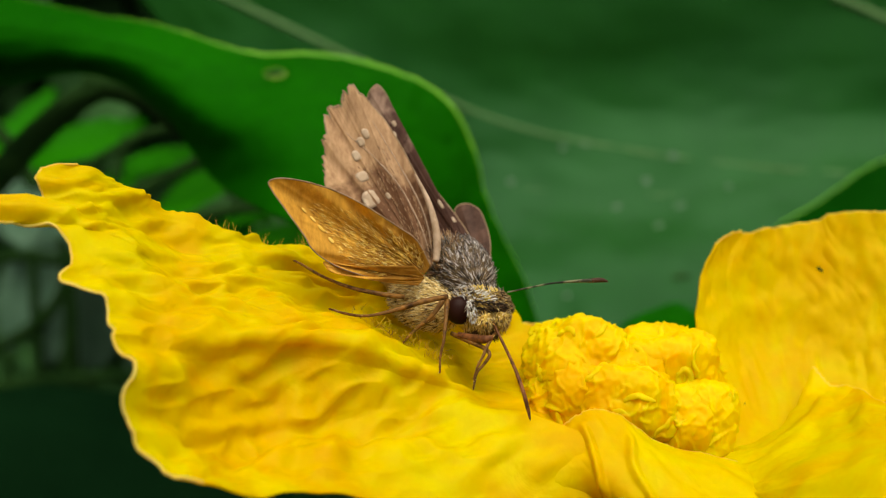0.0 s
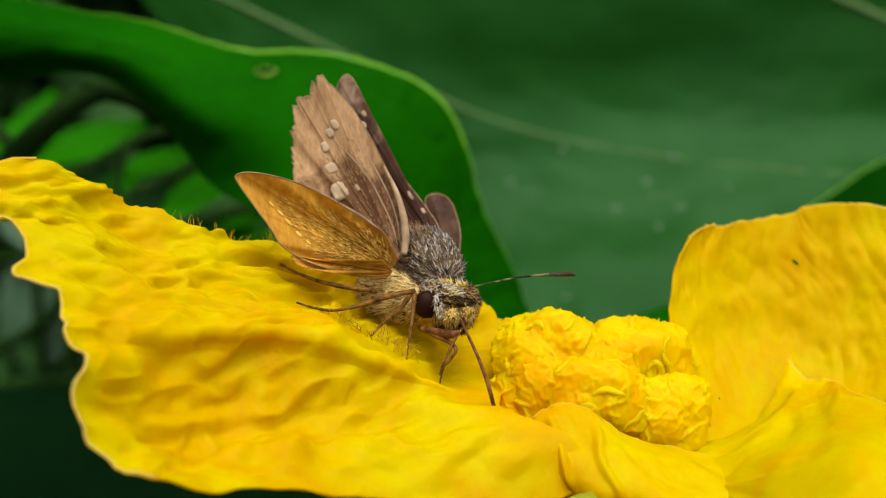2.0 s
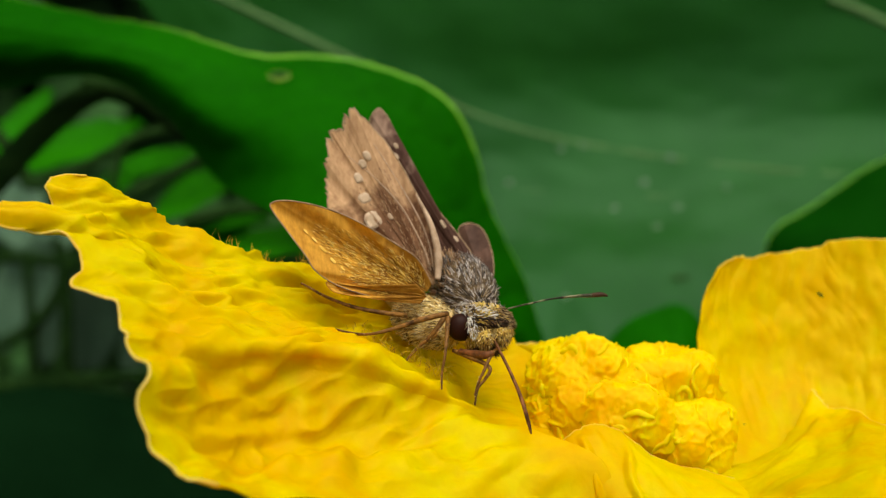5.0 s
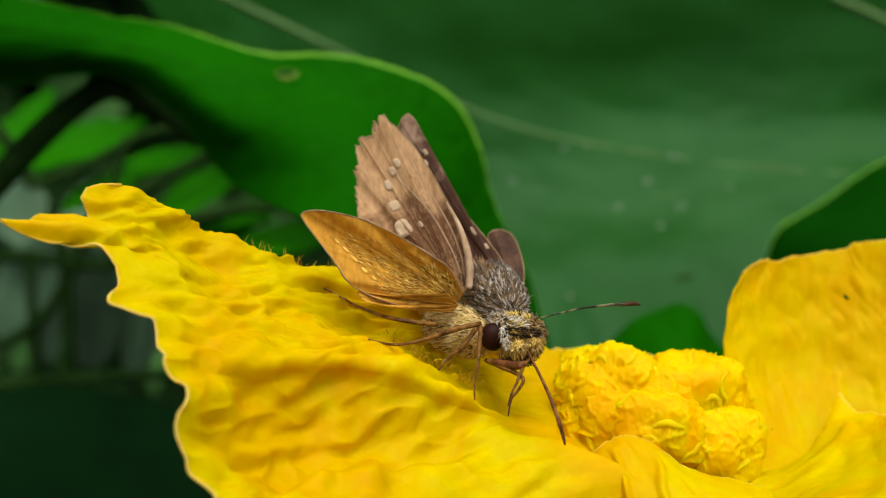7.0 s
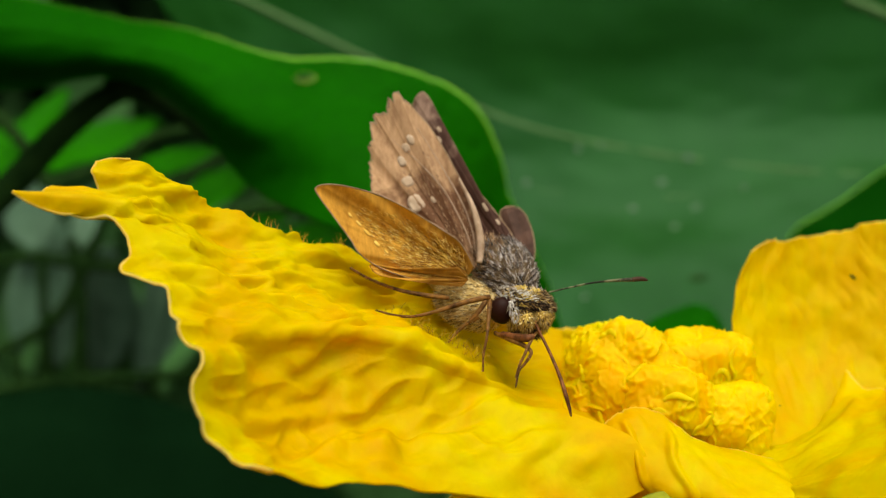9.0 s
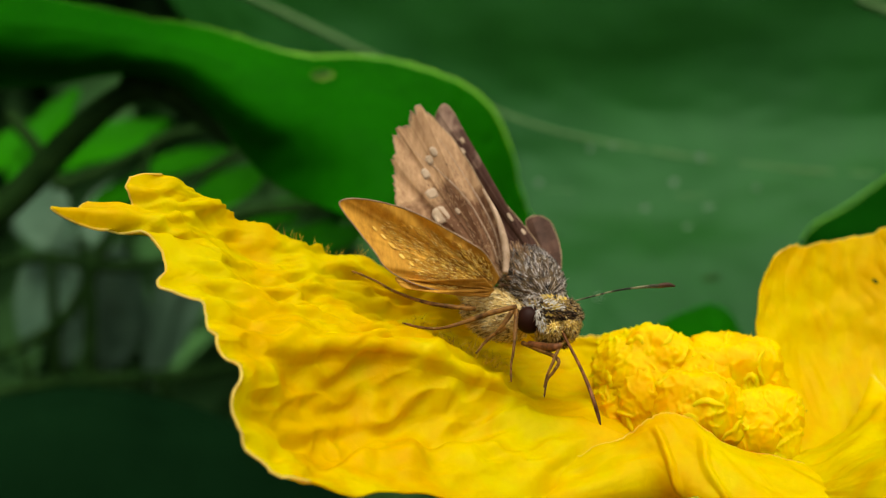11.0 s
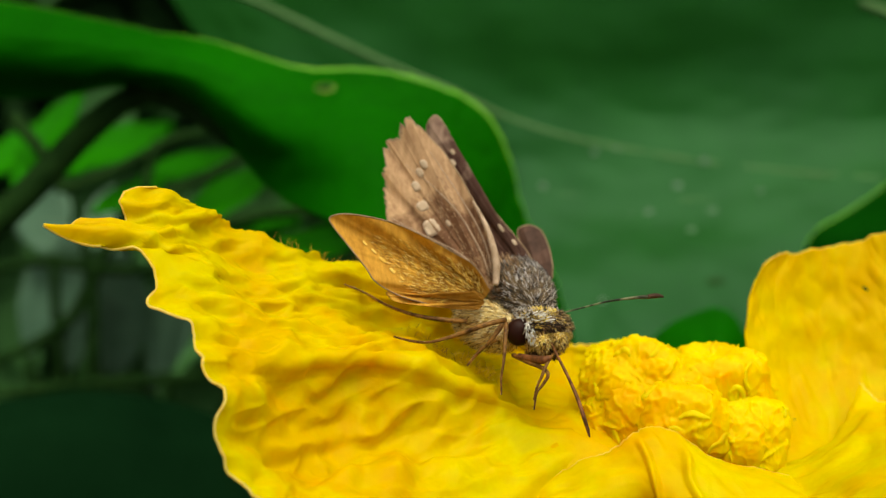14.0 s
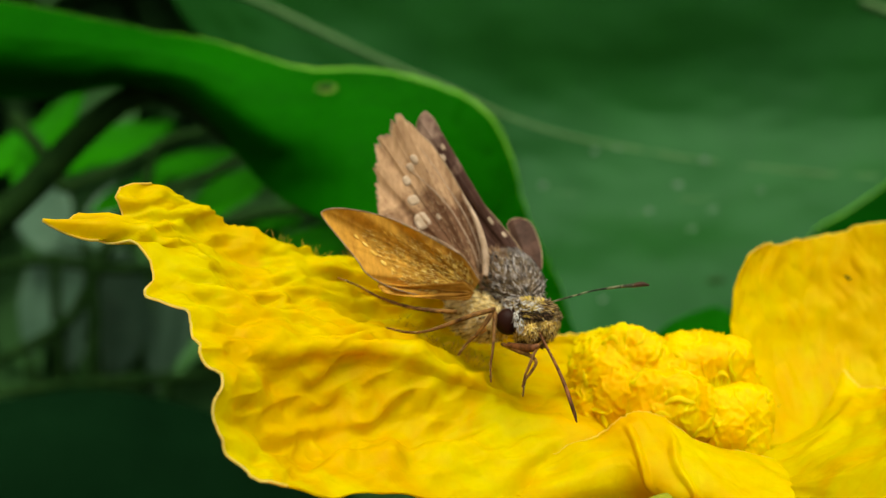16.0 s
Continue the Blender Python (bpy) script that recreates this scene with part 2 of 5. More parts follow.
def spline(pts, n, at=None):
    """A smooth line of n points through pts, evenly or at the given places."""
    p = np.asarray(pts, float)
    q = np.concatenate([(2 * p[0] - p[1])[None], p, (2 * p[-1] - p[-2])[None]])
    s = np.linspace(0, len(p) - 1, n) if at is None else np.asarray(at, float)
    i = np.minimum(s.astype(int), len(p) - 2)
    f = (s - i).reshape(-1, *[1] * (p.ndim - 1))
    a, b, c, d = q[i], q[i + 1], q[i + 2], q[i + 3]
    return 0.5 * (2 * b + (c - a) * f + (2 * a - 5 * b + 4 * c - d) * f**2 + (3 * b - a - 3 * c + d) * f**3)


def net_sheet(lines, nu, nv, relief):
    g = spline(np.array([spline(x, nu) for x in lines]), nv)
    return g + normals(g) * field(nv, nu, relief)[..., None]


def normals(g):
    du, dv = np.gradient(g, axis=1), np.gradient(g, axis=0)
    n = np.cross(du, dv)
    return n / np.maximum(np.linalg.norm(n, axis=2, keepdims=True), 1e-9)


def ridged(x, y, seed):
    return 1 - 2 * abs(noise.noise((x, y, seed)))


def field(nv, nu, fn):
    return np.array([[fn(j / (nu - 1), i / (nv - 1)) for j in range(nu)] for i in range(nv)])


def blade(g, thick):
    """Points and faces of a thin solid sheet on the grid g, with the count of its face faces first."""
    nv, nu, _ = g.shape
    off = normals(g) * thick / 2
    v = np.vstack([(g + off).reshape(-1, 3), (g - off).reshape(-1, 3)])
    k, f = nv * nu, []
    for i in range(nv - 1):
        for j in range(nu - 1):
            a = i * nu + j
            f.append((a, a + 1, a + nu + 1, a + nu))
            f.append((k + a, k + a + nu, k + a + nu + 1, k + a + 1))
    ring = [j for j in range(nu)] + [i * nu + nu - 1 for i in range(1, nv)] + [(nv - 1) * nu + j for j in range(nu - 2, -1, -1)] + [i * nu for i in range(nv - 2, 0, -1)]
    for a, b in zip(ring, ring[1:] + ring[:1]):
        f.append((a, k + a, k + b, b))
    return v, f


def tube(path, radii, n=40, seg=8):
    """A round rod along a smooth path, with its radii spread along it."""
    p = spline(path, n)
    r = np.interp(np.linspace(0, 1, n), np.linspace(0, 1, len(radii)), radii)
    t = np.gradient(p, axis=0)
    t /= np.maximum(np.linalg.norm(t, axis=1, keepdims=True), 1e-9)
    up = np.array([0.31, 0.87, 0.38])
    a = np.cross(t, up)
    a /= np.linalg.norm(a, axis=1, keepdims=True)
    b = np.cross(t, a)
    ang = np.linspace(0, 2 * np.pi, seg, endpoint=False)
    v = (p[:, None] + r[:, None, None] * (np.cos(ang)[None, :, None] * a[:, None] + np.sin(ang)[None, :, None] * b[:, None])).reshape(-1, 3)
    f = [(i * seg + j, i * seg + (j + 1) % seg, (i + 1) * seg + (j + 1) % seg, (i + 1) * seg + j) for i in range(n - 1) for j in range(seg)]
    f += [tuple(range(seg - 1, -1, -1)), tuple((n - 1) * seg + j for j in range(seg))]
    return v, f


def join(pieces):
    vs, fs, k = [], [], 0
    for v, f in pieces:
        vs.append(v)
        fs += [tuple(a + k for a in x) for x in f]
        k += len(v)
    return np.vstack(vs), fs


def ball(centre, along, radii, fn=None, nu=40, nv=28):
    """An egg round centre with its long axis along a direction, its surface moved by fn(unit direction)."""
    q = Vector(along).to_track_quat("X", "Z").to_matrix()
    v, f = [], []
    for i in range(nv):
        th = math.pi * (i + 0.02) / (nv - 0.96)
        for j in range(nu):
            ph = 2 * math.pi * j / nu
            d = Vector((math.cos(th), math.sin(th) * math.cos(ph), math.sin(th) * math.sin(ph)))
            s = 1 + (fn(d) if fn else 0)
            v.append(np.array(q @ Vector((d.x * radii[0] * s, d.y * radii[1] * s, d.z * radii[2] * s))) + np.array(centre))
    for i in range(nv - 1):
        for j in range(nu):
            f.append((i * nu + j, i * nu + (j + 1) % nu, (i + 1) * nu + (j + 1) % nu, (i + 1) * nu + j))
    f += [tuple(range(nu - 1, -1, -1)), tuple((nv - 1) * nu + j for j in range(nu))]
    return np.array(v), f


def strands(roots, ways, length, width, rng, droop=0.3, curl=0.3):
    """Many short tapered hairs as thin three-sided spikes."""
    v, f = [], []
    for o, w in zip(roots, ways):
        o, w = np.array(o, float), np.array(w, float)
        w /= max(np.linalg.norm(w), 1e-9)
        ln = length * rng.uniform(0.6, 1.25)
        side = np.cross(w, rng.normal(size=3))
        side /= max(np.linalg.norm(side), 1e-9)
        o2 = np.cross(w, side)
        bend = rng.normal(size=3) * curl * ln * 0.3 + np.array([0, 0, -droop * ln])
        k = len(v)
        for s, r in ((0, 1.0), (0.55, 0.75)):
            c = o + w * ln * s + bend * s * s
            for a in (0, 2.094, 4.189):
                v.append(c + width * r * (math.cos(a) * side + math.sin(a) * o2))
        v.append(o + w * ln + bend)
        for a in range(3):
            b = (a + 1) % 3
            f.append((k + a, k + b, k + 3 + b, k + 3 + a))
            f.append((k + 3 + a, k + 3 + b, k + 6))
    return np.array(v), f


def smooth_step(a, b, x):
    t = min(max((x - a) / (b - a), 0), 1)
    return t * t * (3 - 2 * t)


# ---- the setting ----
def ground():
    n = 60
    x = np.sign(np.linspace(-1, 1, n)) * np.abs(np.linspace(-1, 1, n)) ** 4 * 400000
    v = [(a, b, 6 * noise.noise((a / 60, b / 60, 2)) if abs(a) + abs(b) < 3000 else 0) for b in x for a in x]
    f = [(j * n + i, j * n + i + 1, (j + 1) * n + i + 1, (j + 1) * n + i) for j in range(n - 1) for i in range(n - 1)]
    tagged(part("ground", v, f, SOIL), "dark garden soil under the plants", "ground", kind="structure")


ground()


def leaf_patch(length, width, rng, cup=0.15, nu=9, nv=7):
    """A small plain leaf from the origin along x."""
    g = np.zeros((nv, nu, 3))
    for i in range(nv):
        for j in range(nu):
            s, c = j / (nu - 1), i / (nv - 1) * 2 - 1
            w = width / 2 * math.sin(math.pi * min(max(s, 0.02), 0.98)) ** 0.75
            g[i, j] = (s * length, c * w, cup * length * (c * c * 0.5 - s * s) + rng.normal() * 0.01 * length)
    return blade(g, 0.4)


def undergrowth():
    """A dense wall of dark foliage far behind and around."""
    rng = np.random.default_rng(5)
    pieces = []
    for k in range(5200):
        a = rng.uniform(-1.2, 1.2)
        d = rng.uniform(620, 1150)
        o = np.array([math.sin(a) * d, math.cos(a) * d, rng.uniform(0, 1000)])
        v, f = leaf_patch(rng.uniform(90, 170), rng.uniform(50, 100), rng, 0.2, 5, 4)
        m = np.array(Euler((rng.uniform(-0.6, 0.6), rng.uniform(0.2, 1.3), rng.uniform(-3.1, 0.1))).to_matrix())
        pieces.append((v @ m.T + o, f))
    v, f = join(pieces)
    tagged(part("undergrowth", v, f, UNDERGROWTH), "dense dark green foliage in deep shade behind", "foliage", kind="stuff")


undergrowth()


# ---- background leaves ----
def rim_strip(line, radius, name, parent, mat, label=""):
    v, f = tube(line, [radius * 0.8, radius, radius, radius * 0.7], n=max(60, len(line)), seg=6)
    return part(name, v, f, mat, parent, label)


def bright_leaf():
    leaf = thing("bright_leaf", (0, 0, 0), "bright green leaf with a wavy rim and a small bitten hole", "leaf")
    lines = [
        [(-82.5, 80.0, 292.1), (-67.9, 78.0, 288.7), (-54.4, 76.0, 285.9), (-44.1, 74.0, 284.1), (-34.8, 72.0, 280.5), (-27.0, 70.0, 278.7), (-19.8, 69.0, 278.5), (-13.6, 69.0, 277.8), (-7.0, 69.0, 276.2), (-1.8, 70.0, 273.7), (1.8, 71.0, 269.8), (4.7, 72.0, 264.4), (6.3, 73.0, 258.1), (8.0, 74.0, 253.1), (11.8, 76.0, 245.8), (14.4, 78.0, 238.8), (15.8, 80.0, 232.6)],
        [(-79.8, 73.0, 283.9), (-65.6, 71.0, 282.7), (-53.4, 69.0, 280.8), (-44.0, 68.0, 278.5), (-35.6, 67.0, 275.5), (-28.1, 66.0, 273.8), (-21.4, 65.0, 273.2), (-14.9, 65.0, 272.4), (-9.3, 65.0, 270.4), (-5.2, 66.0, 268.0), (-2.0, 67.0, 264.4), (0.5, 68.0, 260.0), (2.2, 69.0, 254.6), (4.2, 70.0, 250.1), (8.1, 72.0, 243.8), (11.6, 74.0, 238.2), (14.3, 77.0, 232.4)],
        [(-81.8, 78.0, 278.7), (-66.9, 75.0, 277.8), (-55.9, 72.0, 277.4), (-46.1, 70.0, 275.5), (-38.1, 67.0, 270.6), (-31.7, 63.0, 267.4), (-25.5, 59.0, 265.8), (-18.9, 56.0, 264.4), (-13.4, 55.0, 262.4), (-9.6, 56.0, 260.2), (-6.5, 57.0, 257.5), (-3.9, 59.0, 254.4), (-1.9, 61.0, 250.9), (0.5, 64.0, 246.8), (4.6, 68.0, 241.8), (8.9, 72.0, 237.0), (13.0, 77.0, 232.0)],
        [(-88.8, 96.0, 277.4), (-73.4, 95.0, 277.3), (-62.3, 92.0, 278.9), (-53.5, 90.0, 277.6), (-44.2, 85.0, 271.1), (-37.4, 77.0, 263.9), (-30.4, 65.0, 258.2), (-23.3, 54.0, 254.7), (-17.4, 48.0, 252.3), (-13.5, 46.0, 250.4), (-9.9, 47.0, 248.6), (-7.1, 50.0, 246.3), (-4.9, 53.0, 244.0), (-2.6, 57.0, 241.5), (2.1, 63.0, 238.0), (7.1, 69.0, 234.7), (12.1, 76.0, 231.2)],
    ]
    nu, nv = 320, 120
    g = spline(np.array([spline(x, nu) for x in lines]), nv)
    n = normals(g)
    g = g + n * field(nv, nu, lambda u, v: 0.7 * noise.noise((u * 9, v * 3, 4.2)) + 0.25 * noise.noise((u * 40, v * 9, 1.2)))[..., None]
    hole = np.array((-24.3, 66.5, 275.4))
    v, f = blade(g, 0.5)
    cut = [all(np.hypot((v[a][0] - hole[0]) / 1.45, (v[a][2] - hole[2]) / 0.72) > 1 for a in x) for x in f]
    part("blade", v, [x for x, keep in zip(f, cut) if keep], BRIGHT_LEAF, leaf)
    rim = g[0] + n[0] * 0.2
    rim_strip(rim, 0.55, "rim", leaf, LIT_LEAF_RIM, "leaf edge with light put into its pale green")
    for k in (72, 147, 171):
        v, f = strands([rim[k]], [(0.3, -0.2, 1)], 0.8, 0.3, np.random.default_rng(k), 0, 0.1)
        part("rim_tooth", v, f, LIT_LEAF_RIM, leaf)
    # ring thickest low on one side, where its colour imitates the light
    a = np.linspace(0, 2 * np.pi, 24)
    ring = hole + np.stack([1.5 * np.cos(a) + 0.15 * np.cos(3 * a), -0.4 + 0 * a, 0.72 * np.sin(a)], 1)
    v, f = tube(ring, [0.16, 0.06, 0.05, 0.06, 0.16, 0.24, 0.2], 48, 6)
    part("hole_edge", v, f, LIT_HOLE_RING, leaf, "edge of a bitten hole with light in its yellow-green")
    v, f = tube([(7.5, 80.0, 233.9), (1.4, 84.0, 221.6), (-2.2, 90.0, 180.5), (-2.2, 90.0, -76.0)], [1.4, 1.6, 2], 30, 10)
    part("leaf_stalk", v, f, STEM_GREEN, leaf)
    return leaf


def broad_leaf():
    leaf = thing("broad_leaf", (0, 0, 0), "large dull green leaf with pale veins and dusty flecks", "leaf")
    lines = [
        [(-73.5, 136.0, 356.3), (-31.7, 138.0, 361.6), (13.0, 140.0, 362.4), (58.0, 140.0, 357.9), (107.7, 138.0, 346.0), (133.5, 134.0, 331.4)],
        [(-70.9, 139.0, 328.4), (-32.1, 142.0, 329.3), (13.2, 144.0, 329.9), (59.0, 145.0, 327.9), (109.7, 143.0, 322.8), (141.7, 139.0, 312.8)],
        [(-60.4, 142.0, 299.9), (-32.4, 144.0, 300.3), (13.3, 146.0, 299.5), (59.7, 148.0, 298.7), (110.9, 146.0, 298.3), (146.6, 142.0, 297.6)],
        [(-41.5, 144.0, 278.6), (-21.0, 145.0, 279.9), (13.4, 147.0, 278.9), (53.9, 148.0, 277.9), (105.5, 147.0, 278.9), (144.3, 144.0, 280.9)],
        [(-25.3, 142.0, 262.6), (-7.2, 141.0, 262.5), (18.6, 139.0, 261.3), (52.1, 139.0, 260.7), (96.5, 138.0, 262.4), (132.3, 136.0, 265.6)],
        [(-11.3, 132.0, 243.6), (1.7, 129.0, 243.6), (20.9, 126.0, 243.7), (48.6, 126.0, 243.7), (81.6, 126.0, 244.8), (112.7, 124.0, 249.0)],
        [(1.6, 116.0, 225.5), (11.7, 113.0, 224.8), (22.7, 111.0, 225.0), (44.7, 111.0, 226.0), (67.1, 112.0, 230.0), (92.2, 112.0, 236.0)],
    ]
    nu, nv = 120, 100
    g = spline(np.array([spline(x, nu) for x in lines]), nv)
    n = normals(g)
    g = g + n * field(nv, nu, lambda u, v: 2.2 * noise.noise((u * 4, v * 5, 8.1)) + 0.7 * noise.noise((u * 13, v * 12, 3.3)) + 0.25 * noise.noise((u * 34, v * 30, 5.3)))[..., None]
    v, f = blade(g, 0.6)
    part("blade", v, f, DULL_LEAF, leaf)
    veins = [
        ([(-51.4, 142.0, 303.3), (-43.4, 142.0, 300.3), (-29.9, 142.5, 294.1), (-16.4, 143.0, 287.8), (-5.0, 143.5, 283.1), (6.4, 143.0, 277.9), (18.9, 143.0, 273.7), (35.8, 142.5, 270.3), (48.1, 141.5, 268.2), (69.2, 140.0, 265.8), (87.7, 139.0, 264.7)], [0.75, 0.65, 0.5, 0.42, 0.25]),
        ([(8.5, 139.5, 262.4), (24.2, 139.0, 261.5), (44.2, 138.5, 260.7), (61.0, 138.5, 261.3)], [0.1, 0.2, 0.1]),
        ([(79.9, 146.0, 301.8), (85.6, 146.0, 299.5), (93.7, 146.0, 295.5)], [0.8, 0.9, 0.8]),
    ]
    for line, r in veins:
        line = spline(line, 40)
        for p in line:
            p[1] = g.reshape(-1, 3)[np.argmin(((g.reshape(-1, 3) - p)[:, [0, 2]] ** 2).sum(1))][1] - 0.1
        v, f = tube(line, r, 70, 8)
        part("vein", v, f, LEAF_VEIN, leaf, "pale raised vein")
    rng = np.random.default_rng(11)
    spots = [(40.6, 263.5, 0.9), (46.1, 268.5, 0.8), (46.8, 257.9, 1.4), (42.1, 254.4, 0.8), (34.2, 258.2, 0.9), (30.9, 257.7, 0.7), (28.6, 270.8, 0.8), (24.2, 270.5, 0.7), (13.5, 263.5, 0.7), (56.6, 262.4, 0.6), (23.1, 241.2, 0.6)]
    nn = g.reshape(-1, 3)
    for x, z, r in spots:
        o = np.array((x, 0, z))
        o[1] = nn[np.argmin(((nn - o)[:, [0, 2]] ** 2).sum(1))][1] - 0.42
        pts = [(o[0] + r * 1.1 * rng.uniform(0.6, 1.3) * math.cos(a), o[1], o[2] + r * 0.85 * rng.uniform(0.6, 1.2) * math.sin(a)) for a in np.linspace(0, 6.283, 11)[:-1]]
        top = [(p[0] * 0.6 + o[0] * 0.4, p[1] - 0.12, p[2] * 0.6 + o[2] * 0.4) for p in pts]
        m = len(pts)
        part("fleck", pts + top, [(i, (i + 1) % m, m + (i + 1) % m, m + i) for i in range(m)] + [tuple(range(m, 2 * m))], FLECK, leaf, "pale dusty fleck")
    # a near-black lump laid on the blade; no hole is cut
    o = np.array((44.6, 0, 244.4))
    o[1] = nn[np.argmin(((nn - o)[:, [0, 2]] ** 2).sum(1))][1] - 0.3
    v, f = ball(o, (1, 0, 0.15), (2.2, 0.6, 0.95), None, 20, 12)
    part("dark_spot", v, f, SHADED_STEM_AND_SPECK, leaf, "small near-black spot on the leaf")
    v, f = tube([(37.1, 113.5, 227.8), (38.8, 125.0, 201.3), (44.1, 160.0, 122.3), (44.1, 160.0, -82.7)], [1.5, 2, 2.5], 30, 10)
    part("leaf_stalk", v, f, STEM_GREEN, leaf)


def shade_leaf(name, lines, label, stalk, rim_mat, blade_mat):
    leaf = thing(name, (0, 0, 0), label, "leaf", "shaded leaves")
    nu, nv = 60, 24
    g = spline(np.array([spline(x, nu) for x in lines]), nv)
    n = normals(g)
    g = g + n * field(nv, nu, lambda u, v: 0.8 * noise.noise((u * 5, v * 3, 6.1)))[..., None]
    v, f = blade(g, 0.5)
    part("blade", v, f, blade_mat, leaf)
    rim_strip(g[0], 0.32, "rim", leaf, rim_mat)
    v, f = tube(stalk, [1.5, 2], 24, 8)
    part("leaf_stalk", v, f, STEM_GREEN, leaf)


bright = bright_leaf()
broad_leaf()
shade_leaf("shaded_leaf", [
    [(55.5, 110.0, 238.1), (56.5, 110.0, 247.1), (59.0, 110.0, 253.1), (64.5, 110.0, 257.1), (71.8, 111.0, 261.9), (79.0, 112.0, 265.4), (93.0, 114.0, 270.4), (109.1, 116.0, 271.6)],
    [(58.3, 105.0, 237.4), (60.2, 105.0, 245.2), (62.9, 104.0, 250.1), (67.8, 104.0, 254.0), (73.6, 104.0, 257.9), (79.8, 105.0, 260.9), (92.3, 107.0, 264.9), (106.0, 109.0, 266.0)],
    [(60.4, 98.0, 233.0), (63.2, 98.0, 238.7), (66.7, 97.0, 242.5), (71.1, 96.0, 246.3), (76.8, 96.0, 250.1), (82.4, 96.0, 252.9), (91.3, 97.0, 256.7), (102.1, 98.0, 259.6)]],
    "green leaf with shade in its blade colour and light in its rim colour", [(62.3, 98.0, 234.0), (64.4, 106.0, 204.9), (66.1, 112.0, -48.0)], LIT_LEAF_RIM, SHADE_LEAF)
shade_leaf("shaded_leaf", [
    [(24.0, 104.0, 226.7), (27.6, 104.0, 233.0), (31.8, 104.0, 237.0), (36.0, 104.0, 239.4), (40.0, 104.0, 240.6), (43.2, 104.0, 238.4), (46.6, 105.0, 234.4), (53.2, 106.0, 229.0)],
    [(25.0, 99.0, 224.4), (28.8, 99.0, 230.1), (33.1, 99.0, 232.9), (36.4, 99.0, 234.4), (39.3, 99.0, 234.9), (42.2, 99.0, 233.1), (46.2, 100.0, 230.0), (52.1, 101.0, 226.1)],
    [(26.2, 92.0, 220.5), (29.9, 92.0, 224.2), (32.6, 92.0, 226.1), (35.4, 92.0, 227.0), (38.2, 92.0, 227.0), (40.9, 92.0, 226.1), (44.8, 93.0, 224.1), (50.6, 94.0, 222.1)]],
    "mid-green leaf tip just above the flower", [(36.3, 92.0, 226.1), (37.5, 100.0, 206.1), (39.1, 110.0, -45.5)], BRIGHT_LEAF, BRIGHT_LEAF)


def frond():
    """A compound leaf far behind: stalks with shade in their colour and bright leaflets between them."""
    ob = thing("frond", (0, 0, 0), "compound leaf with bright green leaflets on stalks with shade in their colour", "plant")
    stalks = [
        ([(-87.3, 97.0, 250.1), (-76.0, 97.0, 260.5), (-67.5, 97.0, 269.5), (-59.9, 97.0, 275.6), (-53.8, 97.0, 277.5)], [2.6, 2.3, 1.8]),
        ([(-59.9, 97.0, 277.5), (-51.4, 97.0, 276.6), (-45.8, 97.0, 273.3), (-41.0, 97.0, 268.0)], [1.8, 3.0, 3.0, 1.7]),
        ([(-84.3, 150.0, 263.0), (-72.6, 150.0, 267.6), (-62.2, 150.0, 273.4), (-54.0, 150.0, 275.1)], [1.1, 1.0, 0.8]),
        ([(-69.2, 150.0, 252.4), (-67.4, 150.0, 264.1), (-65.1, 150.0, 273.4)], [1.0, 0.9]),
        ([(-64.5, 150.0, 261.2), (-52.9, 150.0, 267.0), (-44.7, 150.0, 272.2)], [1.3, 1.0]),
        ([(-52.8, 150.0, 255.9), (-42.4, 150.0, 258.2), (-30.8, 150.0, 258.9)], [1.6, 1.2]),
        ([(-94.8, 150.0, 278.1), (-89.0, 150.0, 271.1), (-84.3, 150.0, 263.0)], [1.4, 1.4]),
    ]
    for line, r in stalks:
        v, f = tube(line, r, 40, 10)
        part("stalk", v, f, SHADED_STEM_AND_SPECK, ob)
    rng = np.random.default_rng(3)
    blades = [(-94.1, 263.2, -84.6, 285.7, 8.3), (-90.5, 265.3, -65.1, 279.2, 13.0), (-68.6, 264.3, -50.2, 273.2, 8.9), (-58.5, 255.5, -43.1, 269.7, 10.7), (-46.1, 254.3, -33.1, 262.0, 7.1),
              (-45.5, 248.3, -20.6, 255.5, 10.7), (-53.8, 253.7, -37.2, 257.8, 7.1), (-79.9, 257.8, -66.2, 266.7, 7.8), (-102.4, 264.3, -92.3, 279.7, 9.5), (-55.0, 248.9, -40.8, 255.5, 6.5)]
    for x0, z0, x1, z1, w in blades:
        a = np.array([x0, 153 + rng.uniform(-4, 4), z0])
        b = np.array([x1, 166 + rng.uniform(-4, 4), z1])
        v, f = leaf_patch(np.linalg.norm(b - a), w, rng, 0.08, 14, 9)
        d = (b - a) / np.linalg.norm(b - a)
        side = np.cross(d, (0.1, 0.8, -0.9))
        side /= np.linalg.norm(side)
        m = np.stack([d, side, np.cross(d, side)], 1)
        part("leaflet", v @ m.T + a, f, FERN_GREEN, ob)
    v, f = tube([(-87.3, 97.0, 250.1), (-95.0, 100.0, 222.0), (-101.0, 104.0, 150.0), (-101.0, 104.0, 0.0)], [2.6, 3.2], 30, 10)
    part("stalk", v, f, SHADED_STEM_AND_SPECK, ob)


